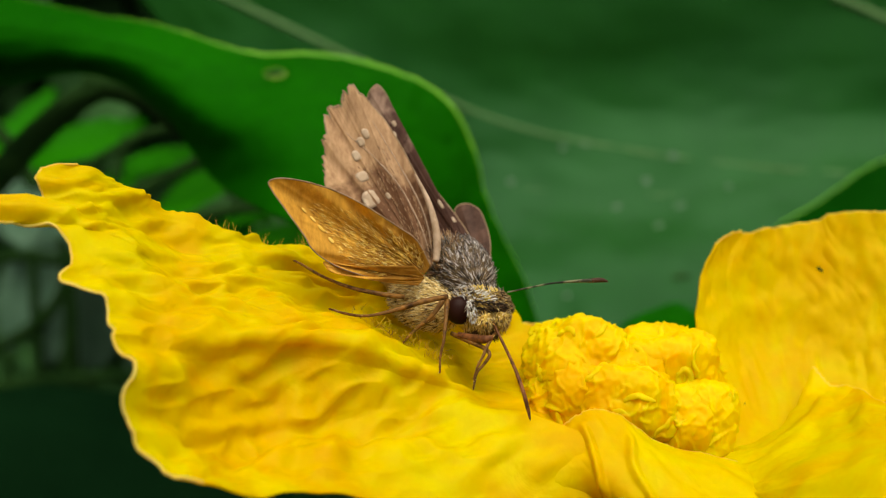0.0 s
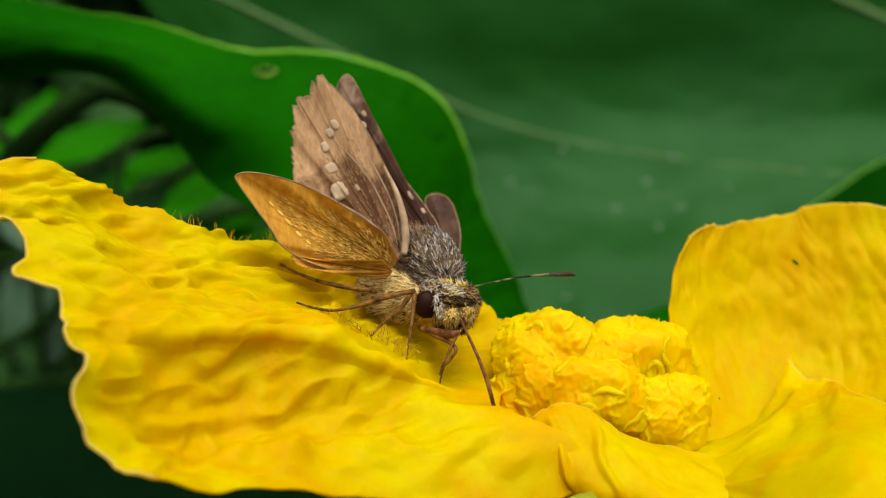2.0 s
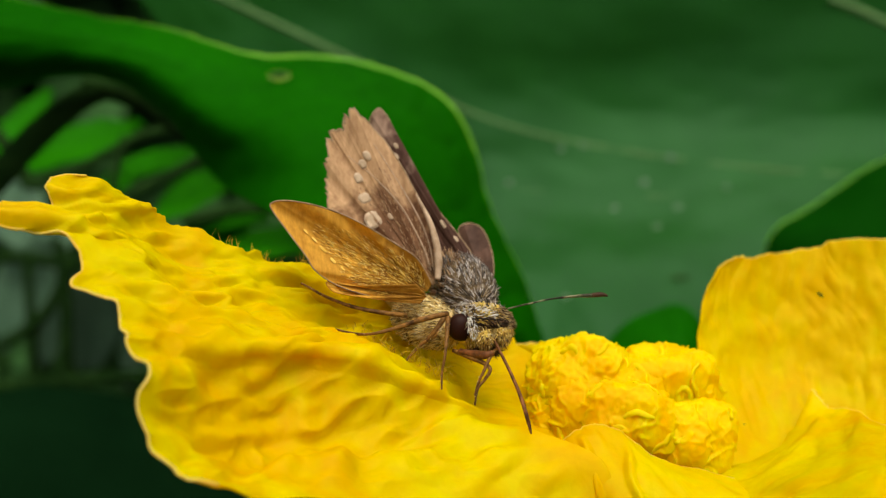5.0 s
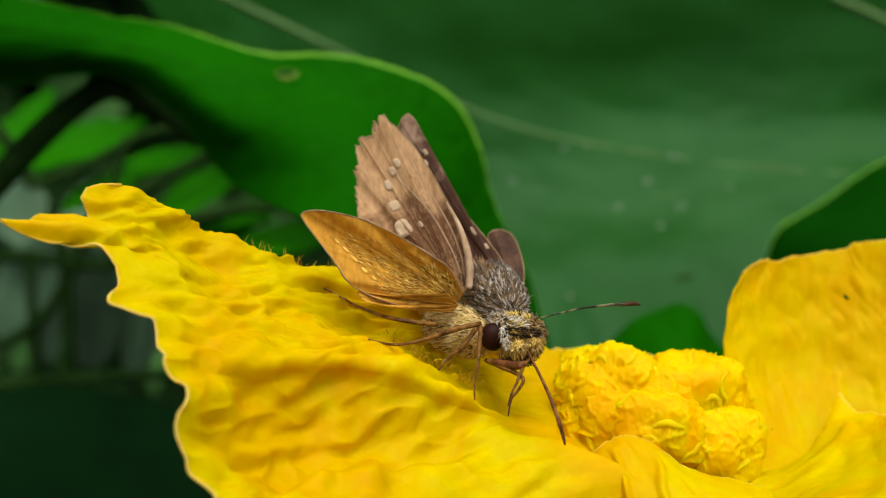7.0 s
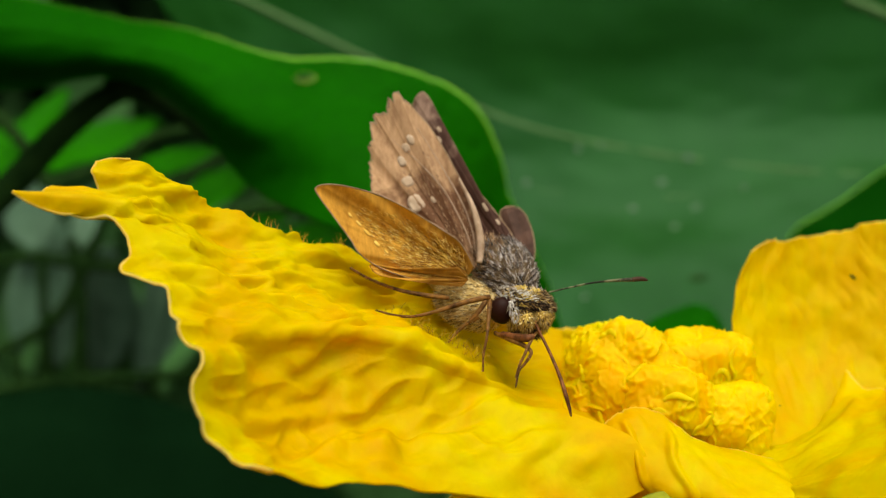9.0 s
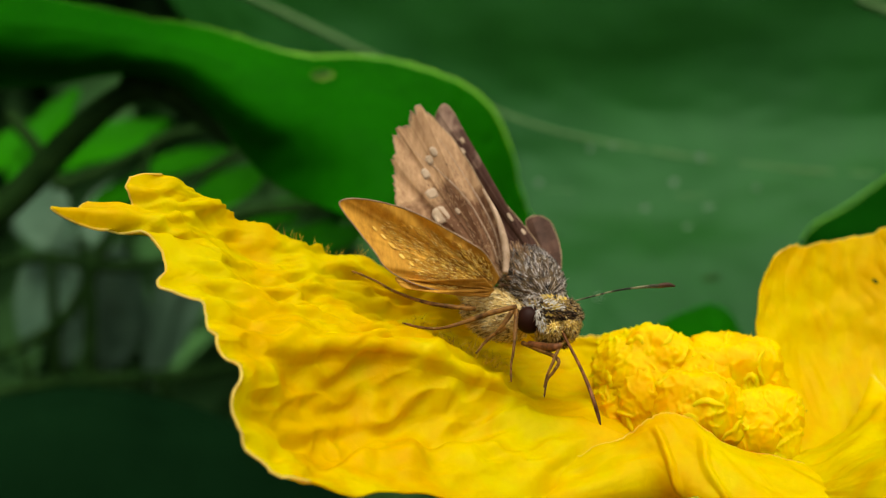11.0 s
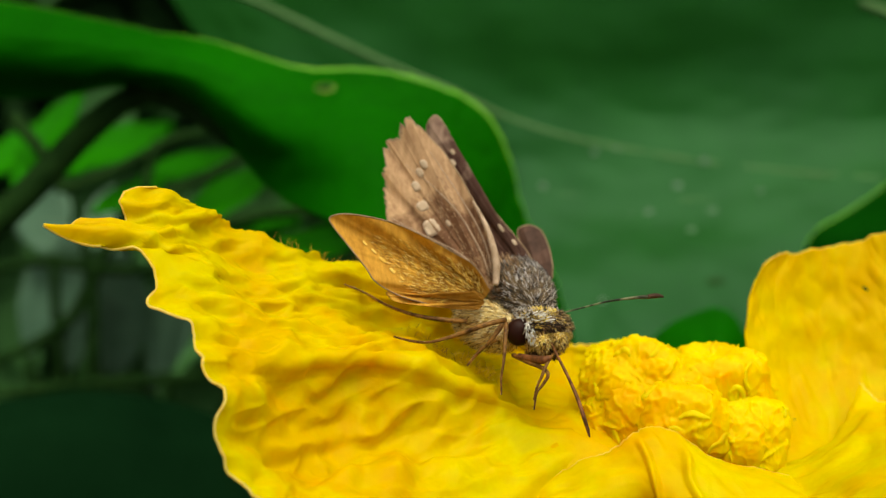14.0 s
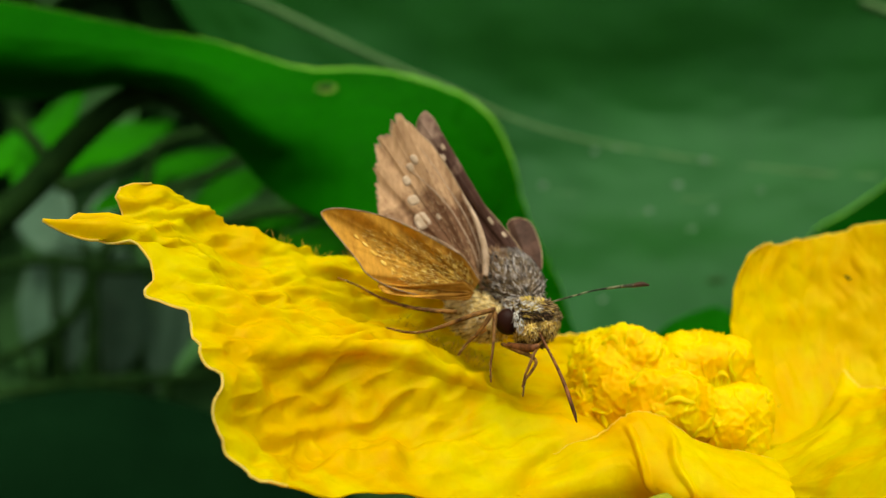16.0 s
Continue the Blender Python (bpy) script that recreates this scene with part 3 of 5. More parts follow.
def blade_clump():
    ob = thing("grass_clump", (0, 0, 0), "pale grey-green blades in the shade behind", "plant")
    rng = np.random.default_rng(8)
    for x0, z0, x1, z1, w in [(-105.4, 225.3, -99.9, 254.3, 13.8), (-97.2, 221.2, -95.8, 250.1, 15.2), (-87.5, 219.8, -84.0, 246.0, 17.9), (-77.1, 215.6, -70.9, 247.4, 8.3), (-99.9, 250.1, -105.4, 265.3, 15.2), (-72.3, 221.2, -61.3, 251.5, 6.9), (-90.3, 250.1, -87.5, 265.3, 8.3)]:
        a = np.array([x0, 202 + rng.uniform(-8, 8), z0])
        b = np.array([x1, 206 + rng.uniform(-8, 8), z1])
        v, f = leaf_patch(np.linalg.norm(b - a) * 1.15, w, rng, 0.1, 14, 9)
        d = (b - a) / np.linalg.norm(b - a)
        side = np.cross(d, (0, 1, 0.3))
        side /= np.linalg.norm(side)
        m = np.stack([d, side, np.cross(d, side)], 1)
        part("leaf_blade", v @ m.T + a, f, PALE_BLADE, ob)
        p = tube([a, a + (2, 2, -60), a + (6, 4, 20 - a[2])], [1.2, 1.8], 16, 6)
        part("stalk", *p, SHADED_STEM_AND_SPECK, ob)
    # stalks across the blades, their shade put into the colour as well
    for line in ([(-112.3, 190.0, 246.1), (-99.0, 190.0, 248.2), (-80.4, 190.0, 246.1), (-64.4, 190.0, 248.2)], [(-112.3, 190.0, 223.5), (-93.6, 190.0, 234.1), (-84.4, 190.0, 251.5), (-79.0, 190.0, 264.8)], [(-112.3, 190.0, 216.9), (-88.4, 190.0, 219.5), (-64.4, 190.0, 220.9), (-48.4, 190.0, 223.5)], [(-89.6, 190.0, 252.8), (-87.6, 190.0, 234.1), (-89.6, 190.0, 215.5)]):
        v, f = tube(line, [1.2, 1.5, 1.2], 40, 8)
        part("stalk", v, f, SHADED_STEM_AND_SPECK, ob)


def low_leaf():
    leaf = thing("low_leaf", (0, 0, 0), "large blue-green leaf with shade in its colour, low behind the flower", "leaf")
    # the blade also stands steep so that less sky light reaches it
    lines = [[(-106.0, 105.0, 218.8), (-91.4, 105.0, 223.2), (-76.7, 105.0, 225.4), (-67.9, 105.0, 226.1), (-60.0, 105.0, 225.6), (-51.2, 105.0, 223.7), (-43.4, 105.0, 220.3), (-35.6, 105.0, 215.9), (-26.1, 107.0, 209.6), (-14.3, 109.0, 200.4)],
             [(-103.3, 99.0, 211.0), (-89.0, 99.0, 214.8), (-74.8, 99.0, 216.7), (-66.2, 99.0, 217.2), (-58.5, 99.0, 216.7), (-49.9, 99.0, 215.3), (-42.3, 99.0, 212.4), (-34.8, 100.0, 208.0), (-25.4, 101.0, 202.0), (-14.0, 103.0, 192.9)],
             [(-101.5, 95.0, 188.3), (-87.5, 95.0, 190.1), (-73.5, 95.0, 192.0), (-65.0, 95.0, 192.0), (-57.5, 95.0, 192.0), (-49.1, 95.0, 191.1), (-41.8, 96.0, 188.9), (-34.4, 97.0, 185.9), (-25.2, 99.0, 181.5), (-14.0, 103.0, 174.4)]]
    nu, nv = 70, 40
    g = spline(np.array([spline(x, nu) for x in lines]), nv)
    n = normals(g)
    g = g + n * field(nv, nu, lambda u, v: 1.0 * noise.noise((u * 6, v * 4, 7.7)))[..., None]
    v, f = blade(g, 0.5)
    part("blade", v, f, SHADED_LOW_LEAF, leaf)
    v, f = tube([(-57.5, 95.5, 192.4), (-55.0, 97.0, 130.2), (-50.0, 90.0, 0.0)], [1.8, 2.2], 20, 8)
    part("leaf_stalk", v, f, STEM_GREEN, leaf)


frond()
blade_clump()
low_leaf()


# ---- the flower ----
FLOWER_AT = (0.0172, 0.0000, 0.2251)
flower = thing("flower", FLOWER_AT, "wide open yellow gourd flower with crinkled petals", "flower")


def petal(name, lines, rim, wrinkle, thick=0.22, nu=150, nv=150, mat=None, edge=0.5, label="", rows=None, torn=0.0):
    """A crinkled petal: lines from its base to its rim, and the line of the rim itself."""
    g = spline(np.array([spline(x, nu) for x in lines]), nv)
    if rim is not None:
        at = None if rows is None else np.interp(np.linspace(0, len(lines) - 1, nv), rows, range(len(rim)))
        r = spline(rim, nv, at)
        gap = r - g[:, -1]
        face = normals(g)[:, -nu // 6]
        lift = (gap * face).sum(1)[:, None] * face
        wide = np.array([smooth_step(0.55, 1.0, k / (nu - 1)) for k in range(nu)])
        narrow = np.array([smooth_step(0.8, 1.0, k / (nu - 1)) for k in range(nu)])
        g = g + (gap - lift)[:, None] * wide[None, :, None] + lift[:, None] * narrow[None, :, None]
    g = g + normals(g) * np.array([[wrinkle(j / (nu - 1), i / (nv - 1), g[i, j]) for j in range(nu)] for i in range(nv)])[..., None]
    # ragged margin
    for i in range(nv):
        k = edge * (0.5 * noise.noise((i * 0.16, 3.1, 0)) + 0.3 * noise.noise((i * 0.5, 9.1, 0)))
        g[i, -3:] += (g[i, -1] - g[i, -6]) / max(np.linalg.norm(g[i, -1] - g[i, -6]), 1e-6) * k * np.array([0.3, 0.7, 1.0])[:, None]
    for j in range(nu if torn else 0):
        k = torn * (1 - smooth_step(0.8, 0.97, j / nu)) * (noise.noise((j * 0.09, 5.7, 1)) + 0.6 * noise.noise((j * 0.31, 2.2, 4)))
        way = (g[0, j] - g[6, j]) / max(np.linalg.norm(g[0, j] - g[6, j]), 1e-6)
        g[:4, j] += way * k * np.array([1.0, 0.8, 0.5, 0.25])[:, None]
    v, f = blade(g, thick)
    ob = part(name, v, f, mat or YELLOW, flower, label)
    e = g[:, -1]
    v, f = tube(e, [thick * 0.6] * 3, nv, 6)
    part("petal_rim", v, f, PALE_LIT_RIM, ob, "thin pale petal edge with a bright halo in its colour")
    return ob, g


def crinkle_left(u, v, p):
    """Long meandering folds towards the tip above the crease, broad soft swellings below it; lengths in mm."""
    up = 1 - smooth_step(0.4, 0.5, v)
    fade = smooth_step(0.0, 0.22, u)
    along = -0.86 * p[0] - 0.28 * p[1] + 0.4 * p[2]
    across = -0.35 * p[0] + 0.55 * p[1] + 0.75 * p[2]
    w = noise.noise((along * 0.09, across * 0.12, 3.3))
    q = noise.noise((along * 0.22, across * 0.2, 9.1))
    fold = ridged(along * 0.1 + 0.5 * w, across * 0.34 + 1.5 * w + 0.5 * q, 1.5)
    pleat = ridged(along * 0.22 + 0.8 * w, across * 0.75 + 1.8 * w + 0.8 * q, 4.5)
    a = -0.75 + 1.2 * fold + 0.95 * pleat * (0.75 + q) + 0.8 * noise.noise((along * 0.1, across * 0.14, 8.5)) + 0.45 * noise.noise((along * 0.5, across * 0.9, 2.2)) + 0.1 * ridged(along * 0.5 + w, across * 1.3 + 2.0 * w, 8.8)
    swell = noise.noise((p[0] * 0.11, p[1] * 0.11 + p[2] * 0.12, 1.5)) + 0.9 * noise.noise((along * 0.2 + across * 0.08, across * 0.26, 5.5))
    pucker = ridged(along * 0.24 + across * 0.16, across * 0.32 - along * 0.1 + w, 7.5)
    b = -0.25 + 0.85 * swell + 0.62 * pucker + 0.5 * noise.noise((along * 0.5, across * 0.6, 6.5)) + 0.9 * smooth_step(0.6, 0.8, v) * (noise.noise((along * 0.34, across * 0.5, 6.1)) + 0.3 * ridged(along * 0.3, across * 0.45, 3.1))
    b *= (1 - 0.6 * smooth_step(0.86, 1, u)) * (1 - 0.7 * smooth_step(0.88, 0.97, v))
    crease = 0.8 * math.exp(-(((v - 0.45) / 0.03) ** 2)) * smooth_step(0.25, 0.5, u)
    a *= 1 - 0.35 * smooth_step(0.9, 1, u)
    a *= 1 - 0.7 * smooth_step(0.78, 0.9, u) * smooth_step(0.1, 0.15, v) * (1 - smooth_step(0.28, 0.33, v))
    return crease + fade * (up * a + (1 - up) * b)


LEFT_LINES = [
    [(-7.52, 9.00, 16.90), (-12.78, 7.80, 19.60), (-19.65, 5.60, 21.60), (-27.36, 2.80, 23.80), (-33.60, -0.50, 25.30), (-40.21, -4.30, 27.60), (-44.04, -7.20, 30.20), (-46.34, -9.40, 31.57), (-49.38, -11.20, 32.62)],
    [(-7.66, 7.00, 14.40), (-12.85, 5.80, 15.34), (-19.61, 3.60, 17.17), (-27.21, 0.80, 20.60), (-33.35, -2.50, 22.84), (-39.79, -6.60, 25.40), (-44.48, -9.80, 28.00), (-48.27, -12.60, 30.12), (-52.14, -14.40, 30.86)],
    [(-8.15, 4.00, 12.67), (-12.94, 2.80, 13.61), (-19.55, 0.50, 15.44), (-26.96, -2.40, 18.58), (-32.92, -5.90, 20.56), (-39.21, -9.80, 22.96), (-44.20, -13.20, 25.70), (-49.22, -16.20, 27.82), (-56.03, -18.80, 28.41)],
    [(-8.69, 0.00, 11.40), (-13.60, -1.10, 12.32), (-19.49, -3.20, 14.38), (-26.69, -6.00, 17.10), (-32.50, -9.20, 18.81), (-38.66, -12.80, 20.56), (-42.13, -16.00, 21.87), (-44.78, -18.80, 22.87), (-47.57, -21.80, 22.93)],
    [(-9.21, -4.00, 10.76), (-13.74, -6.00, 11.92), (-19.39, -8.70, 14.58), (-25.29, -11.40, 16.64), (-31.87, -14.20, 17.61), (-35.74, -17.20, 17.61), (-38.92, -20.20, 17.16), (-41.10, -22.80, 16.89), (-43.00, -26.00, 17.04)],
    [(-9.31, -5.60, 10.52), (-13.76, -6.90, 11.19), (-19.38, -8.80, 13.07), (-25.29, -11.40, 14.81), (-31.88, -14.10, 15.57), (-35.71, -17.40, 15.55), (-38.35, -20.80, 15.60), (-39.86, -24.40, 15.69), (-40.88, -28.40, 16.25)],
    [(-9.42, -7.40, 10.32), (-13.79, -8.10, 10.61), (-19.37, -9.60, 11.28), (-25.26, -11.70, 12.26), (-31.86, -14.30, 12.78), (-35.67, -17.60, 13.12), (-38.27, -21.20, 13.50), (-39.65, -25.40, 13.93), (-40.77, -29.60, 14.25)],
    [(-8.83, -10.00, 10.08), (-13.35, -10.20, 10.10), (-19.34, -11.00, 9.30), (-24.21, -12.80, 8.90), (-29.84, -15.10, 8.73), (-33.71, -18.20, 8.70), (-35.94, -21.50, 9.08), (-37.82, -25.80, 9.70), (-39.51, -30.00, 10.31)],
    [(-3.54, -12.00, 7.95), (-8.54, -12.90, 7.59), (-15.42, -14.70, 7.33), (-21.13, -16.80, 7.36), (-26.14, -19.20, 7.17), (-30.03, -21.60, 7.01), (-32.81, -24.30, 7.28), (-34.97, -27.20, 7.54), (-37.42, -30.00, 8.13)],
    [(-2.09, -13.00, 4.14), (-6.22, -14.20, 2.60), (-11.63, -16.00, 2.47), (-16.41, -18.10, 3.49), (-21.01, -20.40, 4.48), (-25.41, -22.80, 5.28), (-29.15, -25.40, 5.88), (-31.83, -28.10, 6.54), (-34.73, -31.00, 7.76)],
]
LEFT_RIM = [(-49.38, -11.20, 32.32), (-50.93, -12.20, 32.06), (-51.98, -13.30, 31.31), (-52.12, -14.30, 30.19), (-51.35, -14.80, 29.06), (-53.30, -16.40, 28.70), (-54.70, -17.40, 29.25), (-55.80, -18.30, 28.45), (-57.30, -19.40, 28.85), (-55.20, -18.60, 27.55), (-52.40, -17.80, 26.75), (-49.42, -17.20, 26.66), (-47.37, -19.20, 24.27), (-47.66, -21.80, 22.93), (-44.44, -22.00, 20.54), (-43.50, -24.00, 18.76), (-43.12, -25.90, 17.30), (-40.77, -27.40, 16.46), (-40.82, -29.60, 14.46), (-40.54, -29.90, 12.60), (-39.51, -30.00, 10.10), (-37.38, -30.20, 8.25), (-36.08, -30.40, 8.03), (-34.73, -31.00, 7.76)]
LEFT_ROWS = [0, 0.35, 0.7, 1.0, 1.25, 1.5, 1.68, 1.82, 2, 2.18, 2.38, 2.6, 2.85, 3.05, 3.4, 3.75, 4.1, 4.75, 6, 6.5, 7, 8, 8.5, 9]
left, left_grid = petal("petal", LEFT_LINES, LEFT_RIM, crinkle_left, nu=230, nv=270, edge=0.4, label="long crinkled petal with a ragged tip", rows=LEFT_ROWS, torn=1.1)


def crinkle_soft(u, v, p):
    return smooth_step(0.0, 0.3, u) * (noise.noise((u * 5, v * 6, 1.1)) * 0.35 + ridged(u * 7 + v * 2, v * 22 + u * 3, 6.6) * 0.17)


def dimples(u, v, p):
    """Small pits between fine veins on a taut petal."""
    pits = noise.noise((p[0] * 0.62, p[1] * 0.4, p[2] * 0.3)) + 0.5 * noise.noise((p[0] * 1.1, p[1], p[2] * 0.6 + 4))
    return crinkle_soft(u, v, p) * 0.8 + 0.3 * smooth_step(0.15, 0.4, u) * pits


# the petal that stands up behind
petal("petal", [
    [(10.73, 2.00, 4.58), (9.67, 5.00, 8.07), (8.92, 7.00, 12.39), (8.84, 9.00, 15.69), (9.26, 10.00, 19.13), (9.68, 11.00, 22.04), (11.53, 12.00, 25.45)],
    [(13.17, 3.00, 4.43), (12.71, 6.00, 7.94), (12.49, 9.00, 12.21), (12.33, 11.00, 15.56), (12.54, 12.00, 19.65), (13.04, 13.00, 23.19), (14.57, 14.00, 26.72)],
    [(17.31, 4.00, 4.27), (17.75, 8.00, 7.70), (17.92, 11.00, 12.03), (18.11, 13.00, 15.43), (18.36, 14.00, 19.57), (18.79, 15.00, 23.77), (19.88, 16.00, 27.42)],
    [(21.78, 4.00, 4.27), (22.94, 8.00, 7.70), (23.51, 11.00, 12.03), (24.08, 13.00, 16.03), (24.37, 14.00, 20.17), (24.65, 15.00, 24.38), (24.94, 16.00, 28.70)],
    [(24.51, 2.00, 4.58), (26.90, 6.00, 7.94), (28.74, 9.00, 12.21), (29.69, 11.00, 16.15), (30.31, 12.00, 20.24), (30.95, 13.00, 24.38), (31.28, 14.00, 28.71)],
    [(27.15, 0.00, 4.34), (30.03, 2.00, 7.89), (32.41, 4.00, 11.55), (34.28, 6.00, 15.32), (35.90, 8.00, 19.22), (36.28, 9.00, 23.24), (35.79, 10.00, 26.73)]],
    [(11.53, 12.00, 25.45), (13.04, 13.00, 26.35), (14.57, 14.00, 26.72), (15.65, 14.00, 26.54), (17.21, 15.00, 27.04), (20.37, 16.00, 27.48), (23.42, 16.00, 28.03), (24.64, 16.00, 28.64), (28.59, 15.00, 28.91), (32.48, 14.00, 28.47), (35.79, 10.00, 26.73)],
    dimples, mat=YELLOW_DEEP, label="upright orange-yellow petal behind the centre")
part("petal_speck", *ball((22.82, 13.60, 22.76), (1, 0, -0.8), (0.42, 0.1, 0.16), None, 12, 8), SHADED_STEM_AND_SPECK, flower, "tiny dark speck on the petal")
part("petal_speck", *ball((13.27, 6.50, 9.31), (1, 0, 0), (0.09, 0.06, 0.08), None, 12, 8), SHADED_STEM_AND_SPECK, flower, "tiny dark speck on the petal")
# the petal behind the centre, between the two
petal("petal", [
    [(-8.50, 2.00, 6.60), (-12.40, 6.00, 10.20), (-13.90, 7.50, 13.40), (-14.30, 8.60, 15.00), (-14.60, 8.80, 15.80)],
    [(-5.07, 4.00, 7.07), (-8.75, 8.00, 11.15), (-10.43, 9.00, 14.53), (-10.79, 10.00, 16.21), (-11.08, 10.00, 16.91)],
    [(-1.60, 5.00, 6.94), (-5.12, 10.00, 10.95), (-6.73, 12.00, 14.31), (-7.32, 12.00, 16.09), (-7.61, 12.00, 17.04)],
    [(1.78, 5.00, 6.94), (0.98, 12.00, 10.76), (-0.68, 13.00, 14.24), (-1.28, 13.00, 16.03), (-1.88, 13.00, 17.10)],
    [(5.16, 5.00, 6.94), (6.31, 12.00, 10.16), (5.88, 13.00, 13.04), (5.58, 13.00, 14.54), (5.28, 13.00, 15.43)],
    [(8.72, 3.00, 6.09), (10.26, 8.00, 8.85), (10.75, 9.00, 11.05), (10.95, 10.00, 12.71), (10.78, 10.00, 13.88)]], None, crinkle_soft, nu=60, nv=60, mat=YELLOW_DEEP)
# the throat between the long petal and the centre
petal("petal_throat", [
    [(-14.5, 7.0, 13.5), (-9.0, 9.0, 14.0), (-4.0, 7.0, 12.5), (0.0, 5.0, 9.0)],
    [(-15.0, 2.0, 11.2), (-9.5, 3.5, 11.8), (-5.0, 3.0, 10.5), (-1.0, 1.5, 7.0)],
    [(-15.0, -4.0, 10.3), (-10.0, -3.0, 10.6), (-6.0, -2.5, 9.4), (-2.0, -3.0, 6.0)],
    [(-14.0, -8.0, 8.4), (-10.0, -8.0, 8.5), (-6.0, -7.5, 7.6), (-2.5, -8.0, 4.4)],
    [(-9.0, -11.5, 4.0), (-6.5, -11.5, 4.2), (-4.0, -11.0, 3.6), (-1.0, -11.0, 2.0)]], None, crinkle_soft, nu=40, nv=50, label="inner throat of the flower")
# the front petal with a folded crest
def crest_folds(u, v, p):
    h = 0.45 * noise.noise((p[0] * 0.3, p[1] * 0.2, p[2] * 0.35)) + 0.15 * ridged(p[0] * 0.2 + p[2] * 0.1, p[2] * 0.2 - p[0] * 0.12, 1.7)
    h += 0.5 * smooth_step(0.35, 0.7, u) * (noise.noise((v * 9, u * 3.5, 2.4)) + 0.4 * noise.noise((v * 20 + u * 4, u * 7, 6.4)))
    for at, run, depth in ((0.405, -0.13, 0.6), (0.556, -0.11, 0.5)):
        k = (v - at - run * u + 0.04 * noise.noise((u * 3, at * 9, 0.5))) / 0.014
        h -= depth * math.exp(-k * k) * smooth_step(0.2, 0.4, u) * (1 - smooth_step(0.7, 0.95, u))
    return h


petal("petal", [
    [(-14.00, -12.50, -2.00), (-15.00, -14.20, 1.00), (-15.50, -13.60, 2.80), (-15.80, -12.00, 4.00), (-16.00, -10.50, 4.60)],
    [(-9.50, -12.20, -0.30), (-10.30, -13.60, 2.80), (-10.90, -13.20, 4.60), (-11.30, -11.60, 5.80), (-11.50, -10.00, 6.60)],
    [(-5.02, -12.00, 0.80), (-5.77, -13.60, 5.02), (-6.46, -13.10, 6.89), (-6.85, -11.50, 8.03), (-7.08, -10.00, 8.82)],
    [(-2.74, -11.50, 0.45), (-3.55, -14.20, 3.67), (-3.89, -14.20, 6.09), (-4.04, -12.00, 8.94), (-4.22, -10.00, 10.83)],
    [(-0.59, -12.00, 0.06), (-1.46, -15.50, 3.19), (-1.68, -15.00, 5.50), (-1.64, -12.50, 8.03), (-1.75, -9.50, 10.12)],
    [(1.97, -13.00, -0.22), (1.34, -16.00, 2.81), (1.32, -15.50, 4.86), (1.23, -13.00, 7.12), (1.35, -9.00, 8.69)],
    [(4.96, -14.00, -0.49), (4.39, -17.00, 2.38), (4.58, -16.00, 4.00), (4.65, -13.00, 5.65), (5.17, -8.00, 6.62)],
    [(9.32, -14.00, -0.97), (8.53, -17.50, 1.92), (8.75, -16.50, 3.28), (8.95, -13.50, 4.42), (9.36, -7.00, 5.70)],
    [(13.50, -14.00, -1.40), (12.80, -17.30, 1.00), (12.90, -16.30, 2.10), (13.10, -13.00, 2.90), (13.40, -7.00, 3.60)],
    [(17.00, -13.00, -2.20), (16.60, -16.00, -0.20), (16.60, -15.00, 0.80), (16.80, -12.00, 1.40), (17.00, -7.00, 2.00)]], None,
    crest_folds, nu=90, nv=280, edge=0.7, label="front petal folded into a low crest")
petal("petal", [
    [(-2.07, -8.00, 4.58), (-3.54, -12.00, 2.78), (-4.74, -14.00, 1.21), (-6.68, -14.00, -1.22)],
    [(1.50, -8.00, 3.56), (0.11, -14.00, 2.66), (-0.67, -16.00, 1.14), (-1.14, -16.00, -1.25)],
    [(5.21, -10.00, 2.91), (4.10, -16.00, 2.57), (3.73, -18.00, 1.08), (3.73, -18.00, -1.26)],
    [(10.22, -10.00, 2.91), (9.34, -16.00, 2.57), (9.35, -18.00, 1.08), (9.82, -18.00, -1.26)]], None, crinkle_soft, nu=50, nv=60, label="front petal hanging below the crest")
# the wide front petal towards the far side, with upturned lobes
petal("petal", [
    [(7.22, -2.00, 4.92), (9.90, -2.00, 5.62), (13.34, -1.00, 7.19), (17.31, 4.00, 8.08), (18.95, 6.00, 9.93), (20.63, 8.00, 12.59)],
    [(6.92, -5.00, 4.61), (10.09, -6.00, 5.54), (13.72, -6.00, 7.36), (17.65, -1.00, 8.81), (19.94, 3.00, 10.26), (21.57, 6.00, 11.41)],
    [(6.60, -8.00, 4.07), (9.72, -10.00, 4.91), (13.22, -12.00, 6.72), (17.86, -6.00, 8.39), (20.88, -1.00, 9.89), (23.35, 4.00, 11.27)],
    [(7.01, -11.00, 3.58), (10.05, -15.00, 4.78), (13.57, -18.00, 6.70), (17.45, -16.00, 8.29), (20.82, -9.00, 9.55), (23.80, -2.00, 10.43)],
    [(8.08, -13.00, 2.96), (10.76, -18.00, 4.36), (14.28, -22.00, 5.99), (17.70, -24.00, 7.67), (21.65, -19.00, 8.72), (26.05, -12.00, 9.68)],
    [(7.86, -14.00, 1.21), (10.26, -20.00, 2.42), (13.13, -26.00, 3.64), (16.07, -29.00, 4.67), (20.24, -28.00, 5.75), (25.24, -24.00, 7.23)]], None,
    lambda u, v, p: smooth_step(0, 0.2, u) * (0.6 * noise.noise((u * 4, v * 5, 9.3)) + 0.25 * noise.noise((u * 9, v * 11, 4.3)) + 0.05 * ridged(u * 3, v * 14, 2.7)), label="wide petal with upturned lobes")
